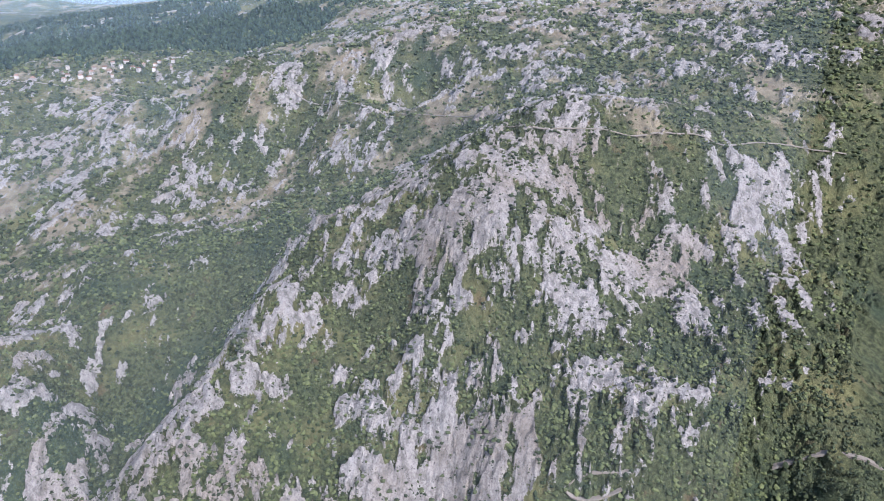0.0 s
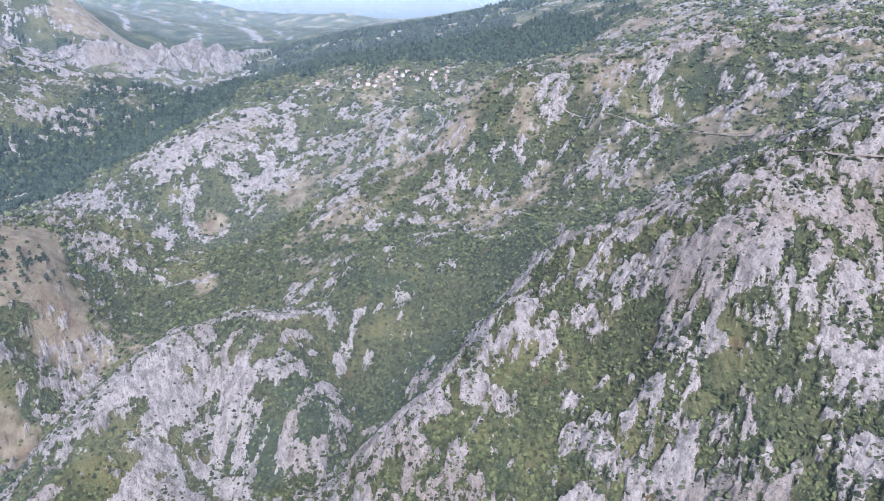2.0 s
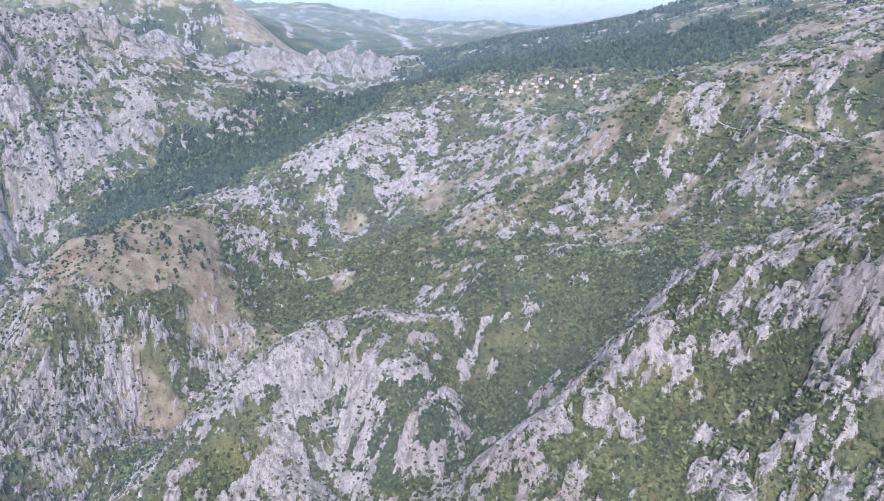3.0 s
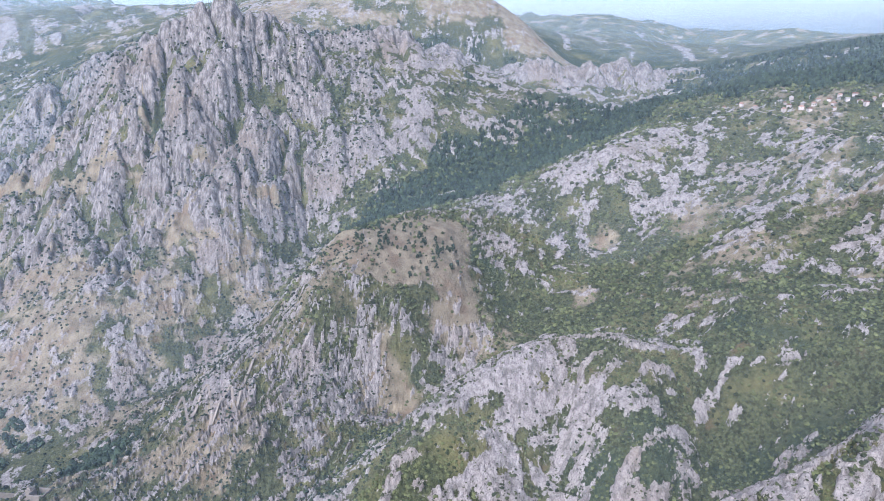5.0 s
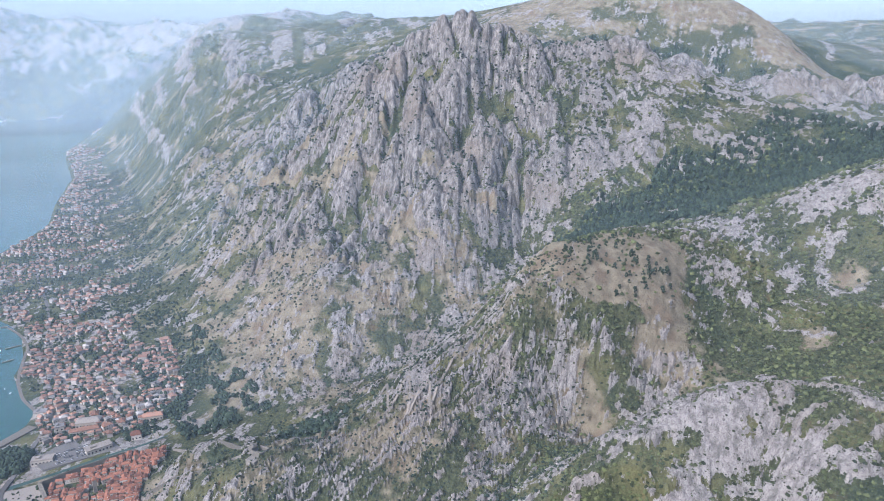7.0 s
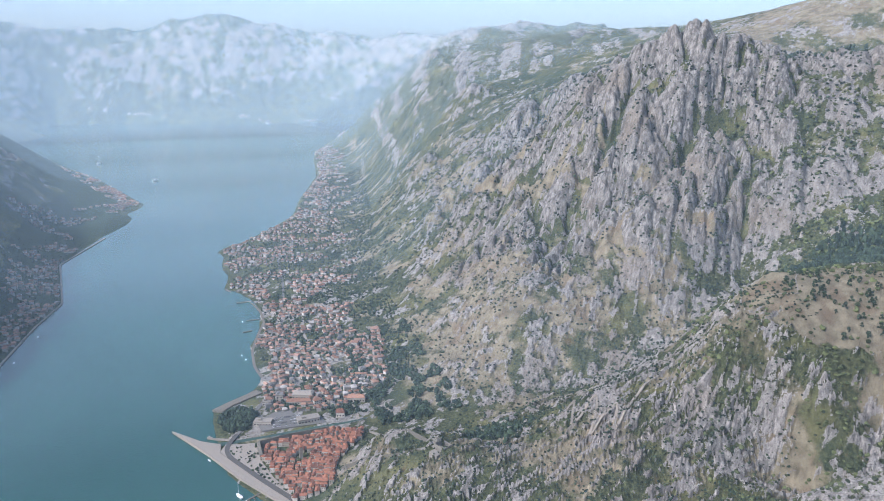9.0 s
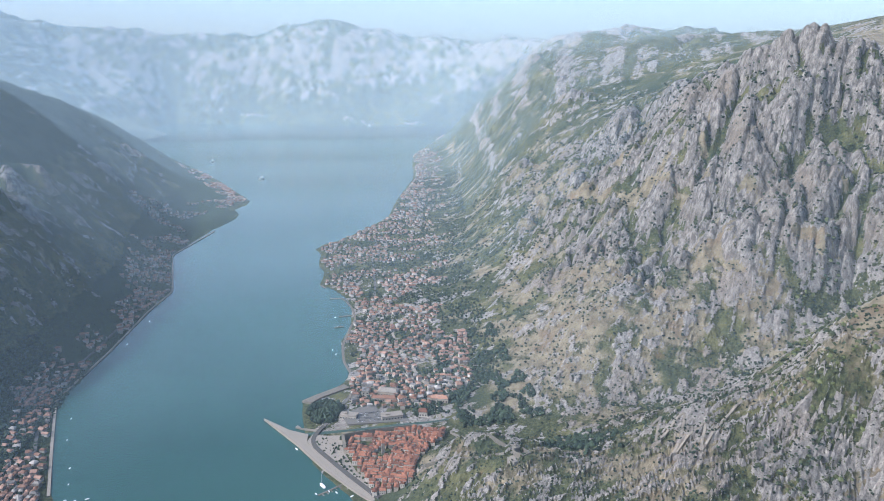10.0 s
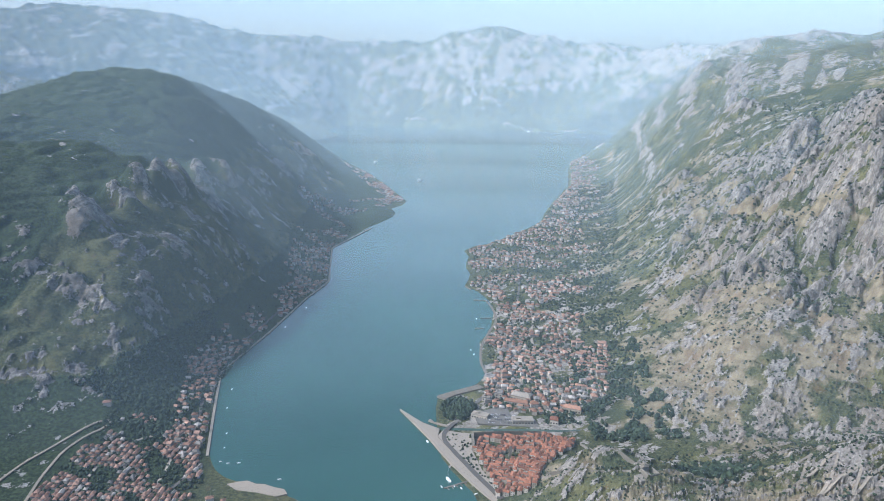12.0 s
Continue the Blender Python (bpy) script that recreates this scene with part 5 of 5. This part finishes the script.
motor = make_boat(5.5, "small white motor boat on the calm water")
sail = make_boat(8.5, "white sailing boat with a bare mast", True)
for x, y, t, s in ((-186, 500, 20, 1.0), (-179, 498, 30, 1.0), (-170, 499, 25, 1.2), (-128, 477, 15, 1.3), (5, 476, 120, 1.2), (15, 478, 120, 1.1),
                   (21, 475, 120, 1.2), (33, 468, 30, 1.2), (-216, 598, 80, 0.9), (-198, 548, 70, 0.9), (-191, 523, 80, 0.8), (-12, 547, 120, 1.5),
                   (28, 756, 40, 1.2), (24, 770, 100, 1.0), (30, 884, 80, 1.2), (32, 846, 10, 1.3), (-226, 640, 90, 1.0), (-222, 830, 60, 1.0), (-214, 910, 80, 1.1)):
    copy_thing(motor, pose(x, y, 0.1, 0, 0, t) @ Matrix.Scale(0.5 * s, 4))
for x, y, t, s in ((10, 486, 118, 1.0), (-164, 2209, 40, 2.2), (-379, 2685, 60, 2.4), (330, 4420, 20, 2.5)):
    copy_thing(sail, pose(x, y, 0.1, 0, 0, t) @ Matrix.Scale(s, 4))
for base in (motor, sail):
    for ob in (*base.children_recursive, base):
        bpy.data.objects.remove(ob)
for x, y, t, n in ((43, 965, 178, 18), (49, 887, 185, 14), (38, 846, 190, 10)):
    pier = thing("jetty", pose(x, y, 0, 0, 0, t), "short pale stone bathing jetty", "jetty")
    part("deck", boxes("deck", [(-2, -1.0, -4, n, 1.0, 0.9)], 0.1), STONE, pier)


# ---- trees and scrub ----
def plant(name, x, y, lo, hi, mat, label, tall=1.0, category="trees"):
    return scatter(name, x, y, rng.uniform(lo, hi, len(x)), mat, label, tall, 0.2, category)


# scrub on the near slopes
x, y = wedge(230000, 40, 146, 200, 1050)
h, rock, dry, wood, crag = surface(x, y)
bare = ramp(rock, 0.42, 0.50)
grow = rng.random(len(x)) < (1 - bare) * 0.62 * (1 - 0.85 * ramp(dry, 0.3, 0.6))
keep = grow & (h > 6)
sx, sy = x[keep][:40000], y[keep][:40000]
scatter("scrub", sx, sy, rng.uniform(0.5, 1.0, len(sx)) ** 1.5 * 1.9 * np.clip(np.hypot(sx, sy) / 480, 0.75, 1.6), BUSH, "low green oak and hornbeam scrub between the rocks")
keep = (bare > 0.5) & (rng.random(len(x)) < 0.06 + 0.5 * ramp(fbm(x, y, 15, 3), 0.05, 0.45)) & (h > 6)
sx, sy = x[keep][:11000], y[keep][:11000]
scatter("rock_bushes", sx, sy, (0.5 + 1.6 * rng.random(len(sx)) ** 2.2) * np.clip(np.hypot(sx, sy) / 480, 0.75, 1.5), DOTS, "clumps of dark bushes rooted in bare pale rock", 0.8)
# dark bushes dotted over the crags and the castle hill
x, y = wedge(90000, -2, 50, 330, 1500)
h, rock, dry, wood, crag = surface(x, y)
keep = (h > 12) & (h < 345) & (rng.random(len(x)) < 0.11 + 0.18 * (fbm(x, y, 40, 2) > 0.15))
x, y = x[keep][:15000], y[keep][:15000]
scatter("bushes", x, y, rng.uniform(0.6, 1.5, len(x)) * np.clip(np.hypot(x, y) / 600, 0.8, 1.8), TREE, "dark juniper bushes dotted over grey rock", 1.0, 0.2)
# trees of the town gardens
n = 9000
y = 580 + rng.random(n) ** 1.3 * 1500
a, b = shore_x(COAST_E, y), shore_x(FOOT_E, y) + 25
x = a + 5 + rng.random(n) * (b - a)
keep = (fbm(x, y, 50, 2) > -0.35) & (surface(x, y)[0] > 1.0) & ~inside([(-20, 560), (100, 560), (95, 615), (40, 612)], x, y)
plant("garden_trees", x[keep][:8000], y[keep][:8000], 0.8, 2.0, TREE, "dark green garden trees between the houses", 1.2)
n = 11000
x, y = rng.uniform(-360, -150, n), 395 + rng.random(n) ** 1.6 * 1100
keep = (x < shore_x(COAST_W, np.maximum(y, 470)) - 4) & (x > shore_x(COAST_W, np.maximum(y, 470)) - 90) & (rng.random(n) < 0.45)
plant("shore_trees", x[keep], y[keep], 0.7, 1.5, TREE, "dark green trees along the western shore", 1.2)
# wood and gardens of the south-west quarter
x, y = rng.uniform(-305, -188, 1500), rng.uniform(402, 556, 1500)
keep = ((fbm(x, y, 34, 2) > 0.0) | (rng.random(1500) < 0.25)) & (surface(x, y)[0] > 1.2)
plant("quarter_trees", x[keep], y[keep], 0.9, 1.8, TREE, "dark green trees between the streets of the western quarter", 1.2)
x, y = rng.uniform(-350, -245, 4200), rng.uniform(525, 760, 4200)
keep = (surface(x, y)[3] + 0.4 * fbm(x, y, 40, 2) > 0.45) & ((x > -286) | (y > 556))
plant("slope_wood", x[keep][:2800], y[keep][:2800], 1.3, 2.3, TREE, "dense dark wood on the lower western slope", 1.1)
# park on the point, and the grove behind the castle
n = 500
x, y = rng.uniform(-12, 36, n), rng.uniform(575, 645, n)
keep = inside([(-4, 612), (4, 634), (24, 628), (33, 614), (22, 586), (2, 588)], x, y)
plant("park_trees", x[keep], y[keep], 1.6, 2.8, TREE, "dense dark park trees on the point", 1.5)
x, y = rng.normal(208, 16, 260), rng.normal(455, 20, 260)
plant("grove", x, y, 1.4, 2.4, TREE, "dark green grove in the saddle behind the castle", 1.2)
n = 2200
x, y = rng.uniform(122, 215, n), rng.uniform(545, 760, n)
keep = (fbm(x, y, 30, 2) > 0.02) & (x > 138)
plant("hillside_trees", x[keep], y[keep], 1.5, 2.8, TREE, "dark trees at the foot of the cliff", 1.2)
# conifers of the gorge head and the lower right slope
x, y = wedge(60000, 44, 118, 560, 1400)
keep = surface(x, y)[3] > 0.5
plant("conifer_wood", x[keep][:9000], y[keep][:9000], 1.6, 3.0, TREE, "dense dark conifer wood on the gorge side", 1.9)
x, y = wedge(12000, 131, 158, 150, 340)
edge = 42 - x - 0.62 * y
keep = (fbm(x, y, 30, 3) + 0.02 * edge > 0.1) & (edge > -14)
plant("pine_wood", x[keep][:6500], y[keep][:6500], 0.5, 1.0, DOTS, "dark pine wood on the lower slope", 1.3)


# dark juniper trees on the grass plateau, each a thing of its own
def make_juniper():
    tree = thing("juniper", pose(0, 0, -300), "dark green juniper on dry grass", "tree", "junipers on the plateau")
    bm = bmesh.new()
    bmesh.ops.create_cone(bm, cap_ends=True, segments=6, radius1=0.22, radius2=0.12, depth=1.2, matrix=Matrix.Translation((0, 0, 0.3)))
    me = bpy.data.meshes.new("trunk")
    bm.to_mesh(me)
    bm.free()
    part("trunk", me, RUIN, tree)
    vs, fs = [], []
    for _ in range(16):
        v, f = KINDS[int(rng.integers(len(KINDS)))]
        z = rng.uniform(0.5, 3.0)
        r = 1.15 * (1 - z / 4.2)
        a = rng.uniform(0, 6.28)
        v = v * rng.uniform(0.45, 0.75) + (r * math.cos(a), r * math.sin(a), z)
        fs += [tuple(i + len(vs) for i in q) for q in f.tolist()]
        vs += v.tolist()
    part("crown", solid("crown", vs, fs), TREE, tree)
    return tree


juniper = make_juniper()
n = 260
x, y = rng.uniform(395, 490, n), rng.uniform(312, 395, n)
d = surface(x, y)
keep = (d[2] > 0.6) & (rng.random(n) < np.where(x - 0.2 * y > 350, 0.8, 0.15))
x, y, z = x[keep][:75], y[keep][:75], d[0][keep][:75]
for a, b, c in zip(x, y, z):
    copy_thing(juniper, pose(a, b, c - 0.1, 0, 0, rng.uniform(0, 360)) @ Matrix.Scale(rng.uniform(0.8, 1.8), 4))
for ob in (*juniper.children_recursive, juniper):
    bpy.data.objects.remove(ob)

# palms and plane trees of the promenade
n = 300
x, y = rng.uniform(-5, 56, n), rng.uniform(462, 566, n)
keep = inside([(0, 552), (14, 528), (36, 494), (48, 472), (51, 474), (36, 501), (28, 528), (28, 556), (14, 560)], x, y)
plant("promenade_trees", x[keep][:60], y[keep][:60], 0.8, 1.5, TREE, "small dark trees on the paved promenade", 1.5)
